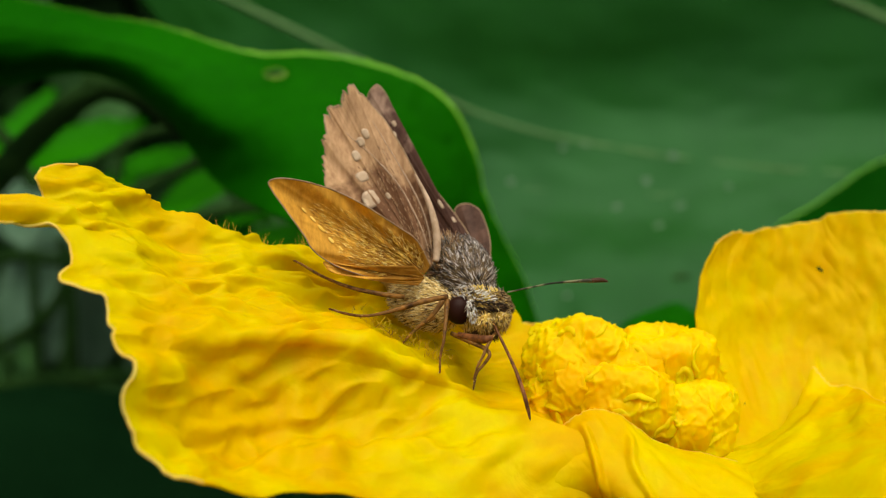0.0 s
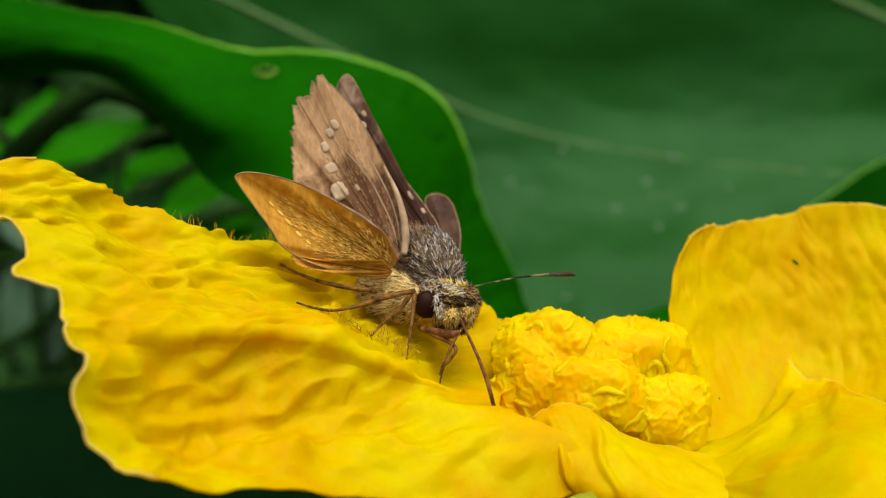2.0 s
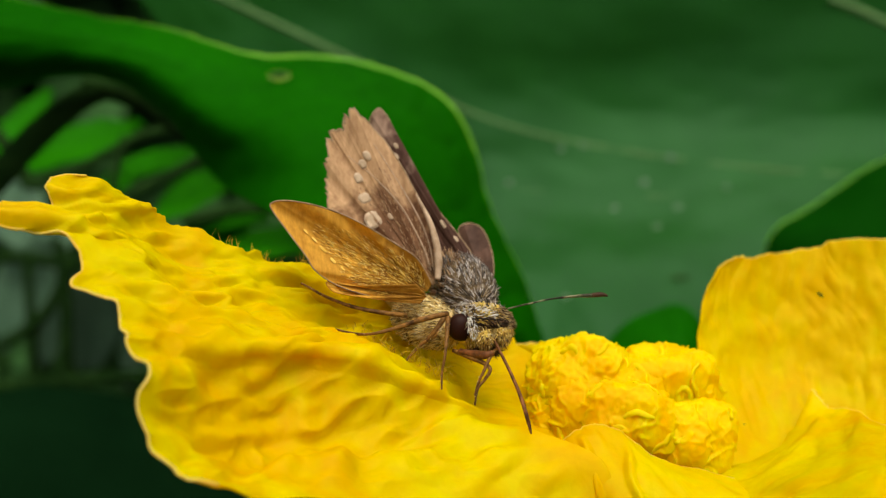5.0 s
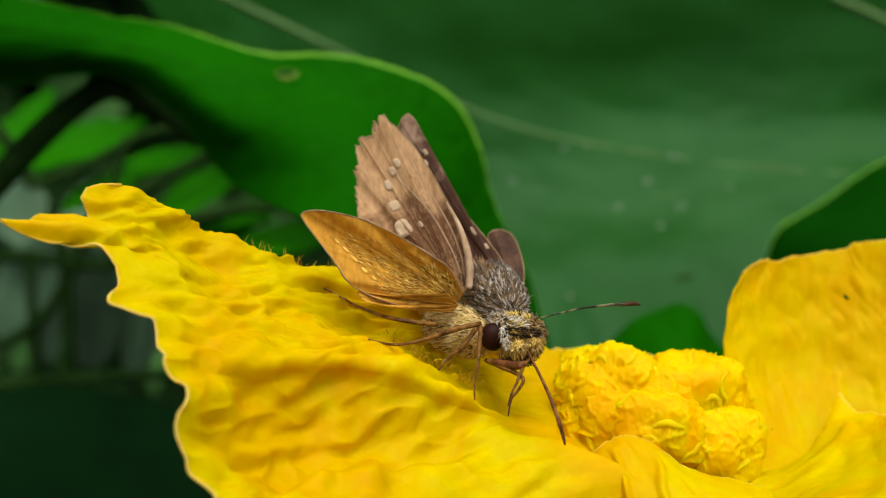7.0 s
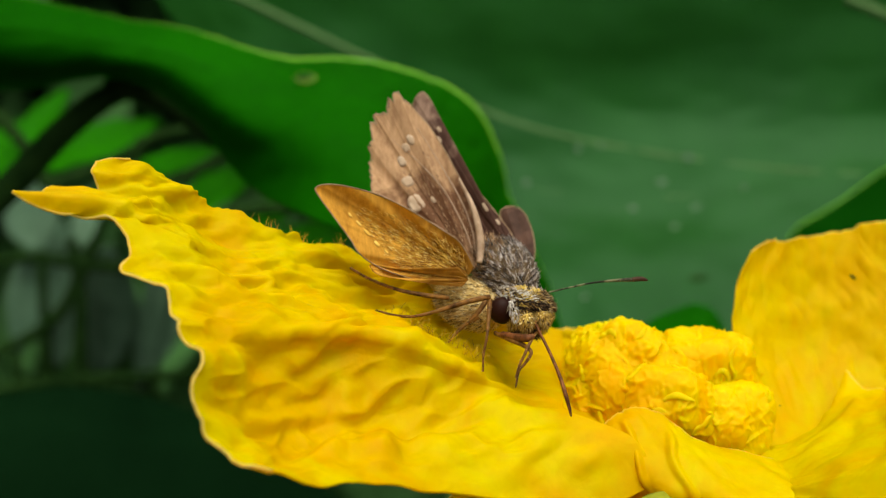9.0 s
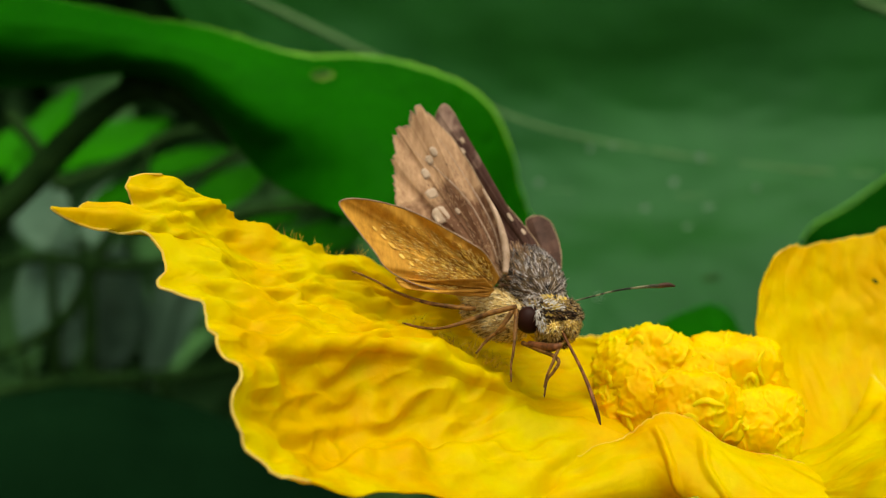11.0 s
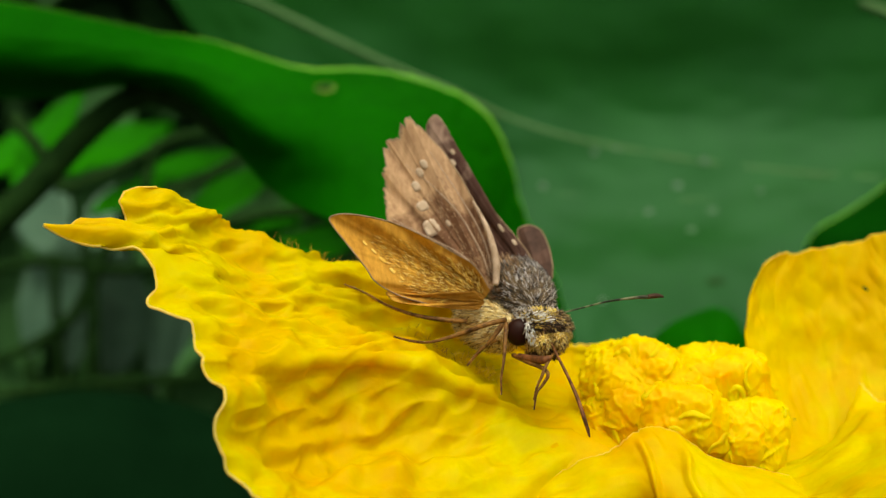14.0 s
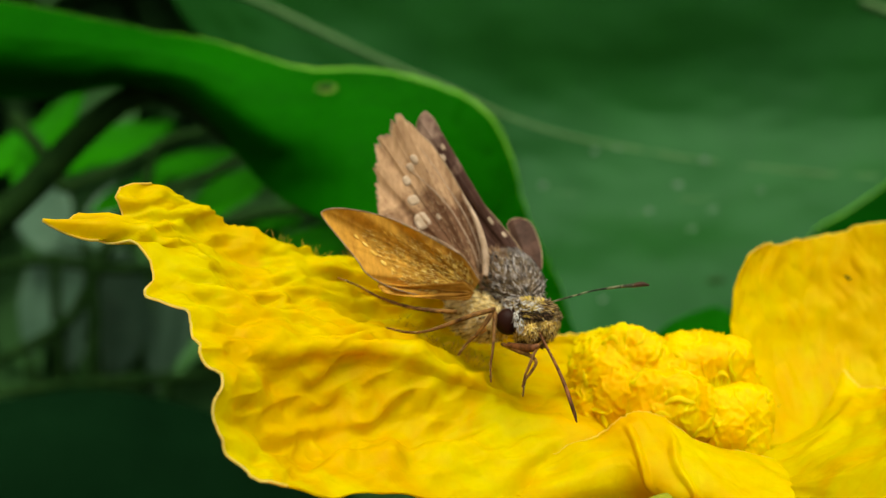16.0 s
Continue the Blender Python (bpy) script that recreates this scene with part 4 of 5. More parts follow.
# a lobe that droops under the long petal
petal("petal", [
    [(-2.86, -6.00, 3.99), (-8.26, -9.00, 4.24), (-12.38, -11.00, 4.18), (-16.37, -12.00, 3.96), (-19.57, -12.00, 3.66)],
    [(-2.74, -5.00, 2.00), (-8.26, -9.00, 2.22), (-12.42, -12.00, 2.53), (-16.87, -14.00, 2.91), (-20.65, -14.00, 3.05)],
    [(-3.58, -3.00, -1.55), (-8.63, -7.00, -1.24), (-12.84, -10.00, -1.61), (-16.86, -12.00, -1.91), (-21.30, -12.00, -0.68)]], None, crinkle_soft, nu=60, nv=40, label="petal lobe drooping below the long petal")


def anther_relief(d, size, seed):
    """Crumbly lobes and grains of an anther in the direction d, as a share of its size."""
    p = Vector((d[0] * size[0], d[1] * size[1], d[2] * size[2]))
    bend = noise.noise_vector(p * 0.5 + Vector((seed, 0, 0))) * 0.9
    far = noise.voronoi((p + bend) * 0.52 + Vector((seed, 3, 1)))[0]
    near = noise.voronoi((p + bend) * 1.15 + Vector((2, seed, 5)))[0]
    lobe = math.sqrt(min(far[1] - far[0], 0.7))
    curd = math.sqrt(min(near[1] - near[0], 0.6))
    blocks = noise.noise(p * 0.24 + Vector((7, 0, seed)))
    grain = noise.noise(p * 2.4 + Vector((0, 0, seed)))
    # raised broken lips along meandering lines
    a = noise.noise((p + bend * 1.6) * 0.33 + Vector((seed, 9, 2)))
    c = noise.noise((p - bend * 1.2) * 0.55 + Vector((4, seed, 8)))
    patch = smooth_step(-0.15, 0.3, noise.noise(p * 0.6 + Vector((seed, seed, 0))))
    lips = math.exp(-((a / 0.055) ** 2)) * (0.35 + 0.65 * patch) + 0.55 * math.exp(-((c / 0.08) ** 2)) * (1 - 0.6 * patch)
    boxy = (abs(d[0]) ** 3.2 + abs(d[1]) ** 3.2 + abs(d[2]) ** 3.2) ** (-1 / 3.2) - 1
    mean = sum(size) / 3
    return 0.5 * boxy - 0.08 + 0.24 * blocks + (0.26 * lobe + 0.07 * curd * (0.6 + blocks) + 0.36 * lips * (1 + 0.5 * grain) + 0.08 * grain) / mean


ANTHER_AT = [(-4.07, 0.00, 13.60), (4.07, 1.00, 12.10), (-0.66, -3.00, 10.01), (7.12, -2.00, 8.51), (-6.41, -2.00, 9.90), (0.20, -0.50, 11.45), (4.55, -2.00, 8.93), (-4.06, -2.50, 10.33)]
ANTHER_SIZE = [(5.2, 5.0, 5.3), (5.7, 5.2, 5.6), (5.6, 4.3, 4.8), (3.5, 3.2, 4.6), (3.4, 3.0, 3.4), (4.9, 5.0, 4.5), (4.2, 4.0, 4.2), (4.4, 3.8, 4.0)]
for k, (at, size) in enumerate(zip(ANTHER_AT, ANTHER_SIZE)):
    v, f = ball(at, (1, 0, 0), size, lambda d: anther_relief(d, size, 1.0 + 2.7 * k), 180, 130)
    part("anther", v, f, ANTHER, flower, "swollen yellow anther folded into curls")


def ruffle(line, out, width, height):
    """A thick upright lip along a line on a surface, lower and thinner at its ends."""
    p, o = np.array(line), np.array(out)
    t = np.gradient(p, axis=0)
    t /= np.maximum(np.linalg.norm(t, axis=1, keepdims=True), 1e-9)
    side = np.cross(t, o)
    side /= np.maximum(np.linalg.norm(side, axis=1, keepdims=True), 1e-9)
    shape = [(-0.9, -0.6), (-1.0, 0.45), (-0.5, 0.95), (0.4, 1.0), (0.95, 0.5), (0.9, -0.6)]
    n, m, v = len(p), len(shape), []
    for i in range(n):
        e = math.sin(math.pi * (0.06 + 0.88 * i / (n - 1))) ** 0.6
        k = 0.75 + 1.0 * noise.noise(Vector(p[i]) * 2.2)
        lean = 0.5 * noise.noise(Vector(p[i]) * 0.9 + Vector((5, 0, 0)))
        for a, c in shape:
            v.append(p[i] + side[i] * (a * width * e + lean * max(c, 0)) + o[i] * (c * height * e * k if c > 0 else c))
    f = [(i * m + j, i * m + (j + 1) % m, (i + 1) * m + (j + 1) % m, (i + 1) * m + j) for i in range(n - 1) for j in range(m)]
    f += [tuple(range(m - 1, -1, -1)), tuple((n - 1) * m + j for j in range(m))]
    return np.array(v), f


def curls():
    """Curled lips that stand out of the anthers."""
    rng = np.random.default_rng(21)
    for k in range(34):
        w = rng.choice(8, p=[0.24, 0.3, 0.1, 0.14, 0.02, 0.1, 0.06, 0.04])
        th, ph = rng.uniform(-1.1, 1.1), rng.uniform(-0.4, 1.1)
        line, out, turn = [], [], rng.uniform(0, 6.28)
        bend = rng.uniform(0.12, 0.42) * rng.choice([-1, 1])
        steps = rng.integers(6, 14)
        for s in range(steps):
            d = np.array([math.sin(th) * math.cos(ph), -math.cos(th) * math.cos(ph), math.sin(ph)])
            line.append(np.array(ANTHER_AT[w]) + d * np.array(ANTHER_SIZE[w]) * (1.0 + anther_relief(d, ANTHER_SIZE[w], 1.0 + 2.7 * w)))
            out.append(d)
            th += 0.055 * math.cos(turn)
            ph += 0.055 * math.sin(turn)
            turn += bend * rng.uniform(0.2, 1.6)
            if rng.random() < 0.12:
                bend = -bend
        line = np.array(line)
        line[1:-1] = (line[:-2] + line[1:-1] * 2 + line[2:]) / 4
        part("anther_curl", *ruffle(line, out, rng.uniform(0.18, 0.32), rng.uniform(0.15, 0.45)), LIT_ANTHER_LIP, flower)


curls()


def calyx():
    front = net_sheet([[(-7.89, -14.00, 0.77), (-4.90, -15.50, 2.61), (-3.05, -16.00, 3.57), (-1.20, -15.00, 3.81)], [(-7.49, -15.00, -0.32), (-4.82, -17.00, 1.30), (-3.00, -17.50, 2.11), (-1.05, -16.00, 2.28)], [(-7.24, -12.00, -3.19), (-4.64, -13.00, -2.22), (-2.44, -13.00, -1.73), (-0.34, -12.00, -1.47)]], 30, 20, lambda u, v: 0.15 * ridged(u * 3, v * 9, 2.2))
    part("sepal", *blade(front, 0.5), SEPAL_GREEN, flower, "yellow-green sepal")
    for line in ([(0.81, -2.00, 0.38), (3.03, -8.00, -0.01), (6.71, -10.00, -2.61)], [(1.64, 4.00, -0.76), (6.98, 9.00, -2.87), (12.83, 12.00, -5.84)], [(0.22, 6.00, -1.14), (-4.35, 12.00, -2.88), (-10.19, 14.00, -4.47)]):
        c = spline(line, 20)
        g = np.zeros((9, 20, 3))
        for j in range(20):
            s = j / 19
            w = 2.6 * math.sin(math.pi * (0.12 + 0.86 * s)) ** 0.8
            for i in range(9):
                a = i / 4 - 1
                g[i, j] = c[j] + np.array([w * a * 0.5, w * a * 0.8, -w * 0.2 * abs(a)])
        part("sepal", *blade(g, 0.5), SEPAL_GREEN, flower, "yellow-green sepal")
    v, f = ball((0.00, 0.00, 1.09), (0, 0, 1), (4.5, 4.2, 4.2), lambda d: 0.05 * noise.noise(d * 3), 24, 16)
    part("receptacle", v, f, SEPAL_GREEN, flower, "green base of the flower")
    v, f = tube([(0, 0, -3), (1, 2, -40), (-4, 8, -110), (2, 14, -160), (4, 16, -232)], [2.2, 1.7, 2.0, 2.4, 2.8], 40, 10)
    part("flower_stalk", v, f, STEM_GREEN, flower, "hairy green flower stalk")


calyx()


def petal_hairs():
    rng = np.random.default_rng(31)
    roots, ways = [], []
    for k in range(34):
        j = int(rng.choice([105, 116, 119, 130, 133]) + rng.normal() * 3)
        i = int(rng.uniform(0, 3))
        roots.append(left_grid[i, j])
        ways.append((rng.normal() * 0.35 - 0.1, rng.normal() * 0.3, 1))
    v, f = strands(roots, ways, 1.0, 0.03, rng, 0.05, 0.8)
    part("hair_fringe", v, f, PETAL_HAIR, left, "short fine hairs along a vein")
    roots, ways = [], []
    line = spline([(-25.86, -3.00, 19.03), (-23.68, -4.00, 17.87), (-21.54, -5.00, 16.72), (-19.19, -5.00, 15.99), (-16.85, -6.00, 14.61)], 60)
    for k in range(150):
        o = line[rng.integers(60)]
        roots.append(o + rng.normal(size=3) * (0.35, 0.5, 0.35))
        ways.append((rng.normal() * 0.5, -0.6, 0.8 + rng.normal() * 0.3))
    v, f = strands(roots, ways, 1.1, 0.04, rng, 0.1, 0.6)
    part("hair_fringe", v, f, PETAL_HAIR, left, "short fine hairs along a vein")


petal_hairs()

# ---- the skipper butterfly ----
BUTTERFLY_OFF = Vector((-0.0174, 0.0000, 0.0195))
moth = thing("butterfly", Vector(FLOWER_AT) + BUTTERFLY_OFF, "brown skipper butterfly with worn wings feeding on the flower", "butterfly")


def wing(name, base, outline, mats, camber, label, veins, rim=True, ragged=0.0, seed=1, thick=0.07, nv=220, nu=70):
    """A wing blade that spreads from its base to its outline, with raised veins."""
    base = np.array(base)
    out = spline(outline, nv)
    g = np.zeros((nv, nu, 3))
    flat = np.cross(out[nv // 4] - base, out[3 * nv // 4] - base)
    flat /= np.linalg.norm(flat)
    for i in range(nv):
        v = i / (nv - 1)
        k = ragged * (0.5 * noise.noise((v * 40, seed, 0)) + 0.4 * noise.noise((v * 110, seed, 4)))
        for j in range(nu):
            s = j / (nu - 1)
            r = s * (1 + (k if 0.3 < v < 0.75 else k * 0.2) * smooth_step(0.75, 1, s) / 10)
            h = camber * math.sin(math.pi * min(s, 1)) * math.sin(math.pi * v)
            h += 0.06 * smooth_step(0.02, 0.3, s) * max(0, math.cos(2 * math.pi * v * veins)) ** 10
            h += 0.09 * noise.noise((v * 9, s * 5, seed))
            g[i, j] = base + (out[i] - base) * (0.02 + 0.98 * r) + flat * h
    ob = part(name, *blade(g, thick), mats, moth, label)
    if rim:
        part("wing_fringe", *tube(g[:, -1], [0.06, 0.08, 0.08, 0.06], nv, 5), WING_RIM, ob, "pale fringe on the wing's edge")
    return ob, g, flat


def wing_spots(ob, g, flat, spots, turn, mat=WING_SPOT, label="cream translucent spot"):
    """Cream patches on a wing: place in mm with half sizes, laid on the blade."""
    side = 1 if flat[1] < 0 else -1
    along = np.array([math.sin(radians(turn)), 0, math.cos(radians(turn))])
    along = along - flat * along.dot(flat)
    along /= np.linalg.norm(along)
    across = np.cross(flat, along)
    flat_pts = g.reshape(-1, 3)
    for x, y, z, a, c in spots:
        near = flat_pts[np.argmin(((flat_pts - (x, y, z))[:, [0, 2]] ** 2).sum(1))]
        rings = []
        for size in (1.0, 0.55):
            for k in range(14):
                r = 2 * math.pi * k / 14
                e = size * (abs(math.cos(r)) ** 3.4 + abs(math.sin(r)) ** 3.4) ** (-1 / 3.4) * (1 + 0.25 * noise.noise((x * 3 + math.cos(r), z * 3 + math.sin(r), 1.7)))
                rings.append(near + along * a * e * math.cos(r) + across * c * e * math.sin(r))
        rings.append(near)
        pts = []
        for w in rings:
            close = flat_pts[((flat_pts - w) ** 2).sum(1) < 0.35 ** 2]
            top = max((close - w).dot(flat) * side) if len(close) else 0
            pts.append(w + flat * side * (top + 0.03))
        under = [p - flat * side * 0.07 for p in pts[:14]]
        f = [(i, (i + 1) % 14, 14 + (i + 1) % 14, 14 + i) for i in range(14)] + [(14 + i, 14 + (i + 1) % 14, 28) for i in range(14)]
        f += [(29 + i, 29 + (i + 1) % 14, (i + 1) % 14, i) for i in range(14)] + [tuple(range(42, 28, -1))]
        part("wing_spot", pts + under, f, mat, ob, label)


def wing_veins(ob, g, flat, lines, radius):
    """Pale raised veins laid on a wing."""
    side = 1 if flat[1] < 0 else -1
    pts = g.reshape(-1, 3)
    for line in lines:
        c = spline(line, 24)
        c = np.array([pts[np.argmin(((pts - p)[:, [0, 2]] ** 2).sum(1))] for p in c]) + flat * side * 0.05
        c[1:-1] = (c[:-2] + c[1:-1] + c[2:]) / 3
        part("wing_vein", *tube(c, [radius, radius, radius * 0.4], 40, 6), WING_VEIN, ob)


def wing_scales(ob, g, flat, count, lo, hi, mat, seed, length=0.7):
    """Loose scales and hairs lying on the wing towards its edge."""
    side = 1 if flat[1] < 0 else -1
    rng = np.random.default_rng(seed)
    nv, nu, _ = g.shape
    roots, ways = [], []
    for k in range(count):
        i, j = int(rng.uniform(0.06, 0.94) * nv), int(rng.uniform(lo, hi) ** 0.8 * nu)
        roots.append(g[i, j] + flat * side * 0.05)
        ways.append(g[i, min(j + 6, nu - 1)] - g[i, j] + flat * side * 0.06 + rng.normal(size=3) * 0.12)
    part("wing_fuzz", *strands(roots, ways, length, 0.032, rng, 0.0, 0.15), mat, ob)


# far forewing
fw, fg, fn_ = wing("forewing", (3.41, 2.00, 3.78), [(3.41, 2.00, 4.60), (2.77, 3.00, 6.82), (1.11, 4.00, 9.24), (-1.14, 5.00, 12.19), (-3.11, 5.00, 15.46), (-4.44, 6.00, 18.60), (-5.46, 6.00, 20.88), (-6.37, 6.00, 21.90), (-7.11, 6.00, 21.22), (-7.33, 6.00, 20.08), (-6.37, 6.00, 18.21), (-4.52, 5.00, 13.89), (-2.52, 4.00, 10.47), (-1.12, 3.00, 7.65), (-0.00, 2.00, 5.98)], FAR_FOREWING, 0.3, "dark brown forewing with a pale tip", 7, seed=5)
wing_spots(fw, fg, fn_, [(-4.69, 5.00, 16.76, 0.42, 0.26), (-4.57, 5.00, 17.83, 0.30, 0.20), (-5.31, 5.00, 16.37, 0.30, 0.20), (-0.01, 4.00, 9.79, 0.50, 0.16), (1.22, 3.00, 8.21, 0.32, 0.24)], -30)
wing("hindwing", (3.91, 4.00, 3.75), [(4.92, 4.00, 4.42), (4.95, 5.00, 5.99), (4.65, 6.00, 7.59), (3.99, 7.00, 9.21), (2.96, 7.00, 9.95), (1.82, 7.00, 9.84), (1.48, 7.00, 9.15), (1.98, 6.00, 7.70), (2.81, 5.00, 5.99)], FOREWING_DARK, 0.2, "brown hindwing behind the thorax", 5, seed=6, nv=90, nu=30)
# near forewing
fw, fg, fn_ = wing("forewing", (-0.96, -2.00, 3.56), [(-0.26, -2.00, 5.43), (-0.43, -1.00, 7.58), (-1.25, 0.00, 10.32), (-3.17, 1.00, 14.18), (-4.96, 2.00, 17.28), (-6.89, 2.00, 19.65), (-7.72, 2.00, 20.59), (-8.71, 2.00, 21.30), (-9.32, 2.00, 20.70), (-9.59, 2.00, 19.65), (-10.20, 2.00, 19.32), (-10.81, 2.00, 19.21), (-11.08, 2.00, 18.38), (-11.22, 1.00, 16.37), (-11.33, 1.00, 14.46), (-11.08, 0.00, 12.76), (-10.88, -1.00, 11.09), (-9.16, -1.00, 9.47), (-6.41, -2.00, 7.57), (-3.74, -2.00, 5.96), (-1.87, -2.00, 3.82)], FOREWING, -0.5, "tan-brown forewing with cream spots and a ragged tip", 9, ragged=0.9, seed=7)
wing_spots(fw, fg, fn_, [(-6.73, -1.00, 10.22, 0.85, 0.80), (-7.55, 0.00, 12.43, 0.55, 0.55), (-8.25, 0.00, 14.44, 0.50, 0.36), (-7.77, 1.00, 15.82, 0.45, 0.32), (-7.22, 1.00, 16.59, 0.50, 0.32), (-5.01, -1.00, 10.39, 0.36, 0.20)], -28)
wing_veins(fw, fg, fn_, [[(-0.96, -2.00, 4.63), (-1.88, -1.00, 7.58), (-3.91, 0.00, 11.40), (-6.51, 0.00, 14.39), (-9.19, 1.00, 16.64)], [(-0.75, -2.00, 4.89), (-1.52, 0.00, 8.69), (-3.56, 1.00, 12.81), (-6.62, 2.00, 17.83)], [(-1.33, -2.00, 4.25), (-3.47, -2.00, 7.03), (-7.00, -1.00, 9.20), (-10.67, -1.00, 11.36)]], 0.08)
part("costal_edge", *tube([(-0.42, -3.00, 4.26), (-0.31, -2.60, 5.96), (-0.53, -2.00, 7.83), (-1.24, -1.00, 10.17), (-2.44, 0.00, 12.60)], [0.3, 0.42, 0.36, 0.26, 0.1], 40, 8), WING_VEIN, fw, "pale tan thickened front edge")
wing_scales(fw, fg, fn_, 420, 0.08, 0.6, WING_FUR, 61, 0.55)
# near hindwing
fw, fg, fn_ = wing("hindwing", (-1.47, -4.00, 3.06), [(-0.94, -4.00, 3.85), (-2.18, -5.00, 6.21), (-4.17, -5.00, 7.62), (-6.72, -6.00, 9.26), (-9.31, -6.00, 10.61), (-12.07, -7.00, 11.49), (-14.38, -7.00, 11.85), (-15.61, -7.00, 11.54), (-15.20, -7.00, 10.57), (-14.38, -7.00, 9.43), (-13.35, -7.00, 8.00), (-12.32, -7.00, 6.56), (-11.65, -7.00, 5.43), (-10.35, -6.00, 4.29), (-8.28, -6.00, 3.35), (-5.74, -5.00, 2.71), (-2.36, -4.00, 2.59)], HINDWING, -0.6, "orange-brown hindwing held open", 5, seed=8)
wing_spots(fw, fg, fn_, [(-10.04, -6.00, 6.26, 0.36, 0.15), (-10.88, -6.50, 7.28, 0.45, 0.13), (-11.71, -7.00, 8.20, 0.36, 0.10), (-12.53, -7.00, 8.97, 0.30, 0.10), (-9.21, -6.00, 5.43, 0.25, 0.10)], -45, GOLD_SPOT, "small golden spot")
wing_scales(fw, fg, fn_, 1500, 0.05, 0.66, GOLD_FUR, 62, 0.6)
wing("hindwing_fold", (-1.46, -4.50, 2.70), [(-2.34, -5.00, 3.86), (-5.19, -5.50, 3.87), (-8.28, -6.00, 3.87), (-10.51, -6.00, 4.29), (-10.61, -6.00, 3.87), (-9.83, -6.00, 3.25), (-7.24, -6.00, 2.73), (-4.69, -5.00, 2.29), (-2.09, -4.50, 2.02)], HINDWING, -0.3, "folded inner margin of the hindwing", 4, rim=False, seed=9, nv=90, nu=30)

body_way = np.array((-0.46, 6.00, 5.43)) - np.array((3.77, -5.00, -0.32))
thorax_at, chest_at, head_at = (np.array((2.06, 0.00, 3.37)), np.array((-1.35, -1.00, 0.31)), np.array((3.80, -4.00, -0.26)))


def bumpy(d):
    return 0.05 * noise.noise(d * 4)


part("thorax", *ball(thorax_at, tuple(body_way), (4.4, 2.9, 2.9), bumpy), BODY_SKIN, moth, "grey furry thorax")
chest_way = tuple(np.array((-4.96, 2.00, 1.30)) - np.array((1.33, -3.00, -0.94)))
part("chest", *ball(chest_at, chest_way, (3.9, 2.5, 2.5), bumpy), CHEST_SKIN, moth, "tan furry underside")
part("abdomen", *ball(np.array((-4.20, 3.00, 2.80)), tuple(np.array((-8.14, 9.00, 3.69)) - np.array((-2.15, -1.00, 0.58))), (5.2, 1.6, 1.6), bumpy), CHEST_SKIN, moth)
head = part("head", *ball(head_at, (0.5, -0.8, -0.4), (2.6, 2.9, 2.4), bumpy), FACE, moth, "yellowish furry head")
eye_at = np.array((1.77, -5.90, -0.22))
part("eye", *ball(eye_at, (0.2, -1, 0), (0.95, 1.3, 1.3)), EYE, head, "dark glossy compound eye")
part("eye", *ball(np.array((6.00, -3.00, -0.30)), (1, -0.4, 0), (0.7, 0.9, 1.0)), EYE, head, "dark glossy compound eye")
PALPS = [(3.99, -8.00, -1.30), (5.44, -7.50, -1.02)]
palps = [part("palp", *ball(p, (0.15, -1, 0.5), (1.0, 0.6, 0.75), bumpy), FACE, head, "scaly yellow palp") for p in PALPS]


def fur(parent, centre, along, radii, count, mat, length, seed, keep, lean, width=0.06):
    """Hair combed over an egg-shaped part."""
    rng = np.random.default_rng(seed)
    q = np.array(Vector(along).to_track_quat("X", "Z").to_matrix())
    roots, ways = [], []
    while len(roots) < count:
        d = rng.normal(size=3)
        d /= np.linalg.norm(d)
        w = q @ (d / np.array(radii))
        w /= np.linalg.norm(w)
        if not keep(w):
            continue
        roots.append(q @ (d * np.array(radii)) * 0.97 + centre)
        ways.append(w * 0.2 + np.array(lean) - w * min(0, w.dot(np.array(lean))) + rng.normal(size=3) * 0.16)
    part("fur", *strands(roots, ways, length, width, rng, 0.1, 0.35), mat, parent)


thorax = bpy.data.objects["thorax"]
chest = bpy.data.objects["chest"]
fur(thorax, thorax_at, tuple(body_way), (4.4, 2.9, 2.9), 4200, GREY_FUR, 1.0, 41, lambda w: w[1] < 0.5, tuple(body_way / np.linalg.norm(body_way) * 1.5), 0.055)
fur(chest, chest_at, chest_way, (3.9, 2.5, 2.5), 5200, TAN_FUR, 0.65, 42, lambda w: w[1] < 0.4, (-1.0, 0.1, 0.1), 0.042)
HEAD = (head_at, (0.5, -0.8, -0.4), (2.6, 2.9, 2.4))
fur(head, *HEAD, 1000, YELLOW_FUR, 0.5, 43, lambda w: w[1] < 0.3 and w[2] < 0.12 and w[0] > -0.55, (0.1, -0.1, -1.0), 0.045)
fur(head, *HEAD, 1700, BROWN_FUR, 0.5, 55, lambda w: w[1] < 0.3 and 0.02 < w[2] < 0.8, (0.5, -0.1, -0.3), 0.05)
fur(head, *HEAD, 450, GREY_FUR, 0.6, 44, lambda w: w[1] < 0.5 and w[2] > 0.45, (-0.45, 0.4, 0.7), 0.05)
fur(moth, np.array((0.27, -1.00, 4.62)), (0.3, 0.2, 1), (2.2, 1.6, 1.6), 260, WING_FUR, 0.9, 45, lambda w: w[1] < 0.5, (-0.2, 0, 0.6))
fur(chest, chest_at, chest_way, (3.95, 2.55, 2.55), 180, DARK_FUR, 0.75, 52, lambda w: w[1] < 0.3, (-1.0, 0.1, 0.1), 0.05)
fur(thorax, thorax_at, tuple(body_way), (4.45, 2.95, 2.95), 600, PALE_FUR, 0.8, 53, lambda w: w[1] < 0.4, tuple(body_way / np.linalg.norm(body_way) * 1.4), 0.03)
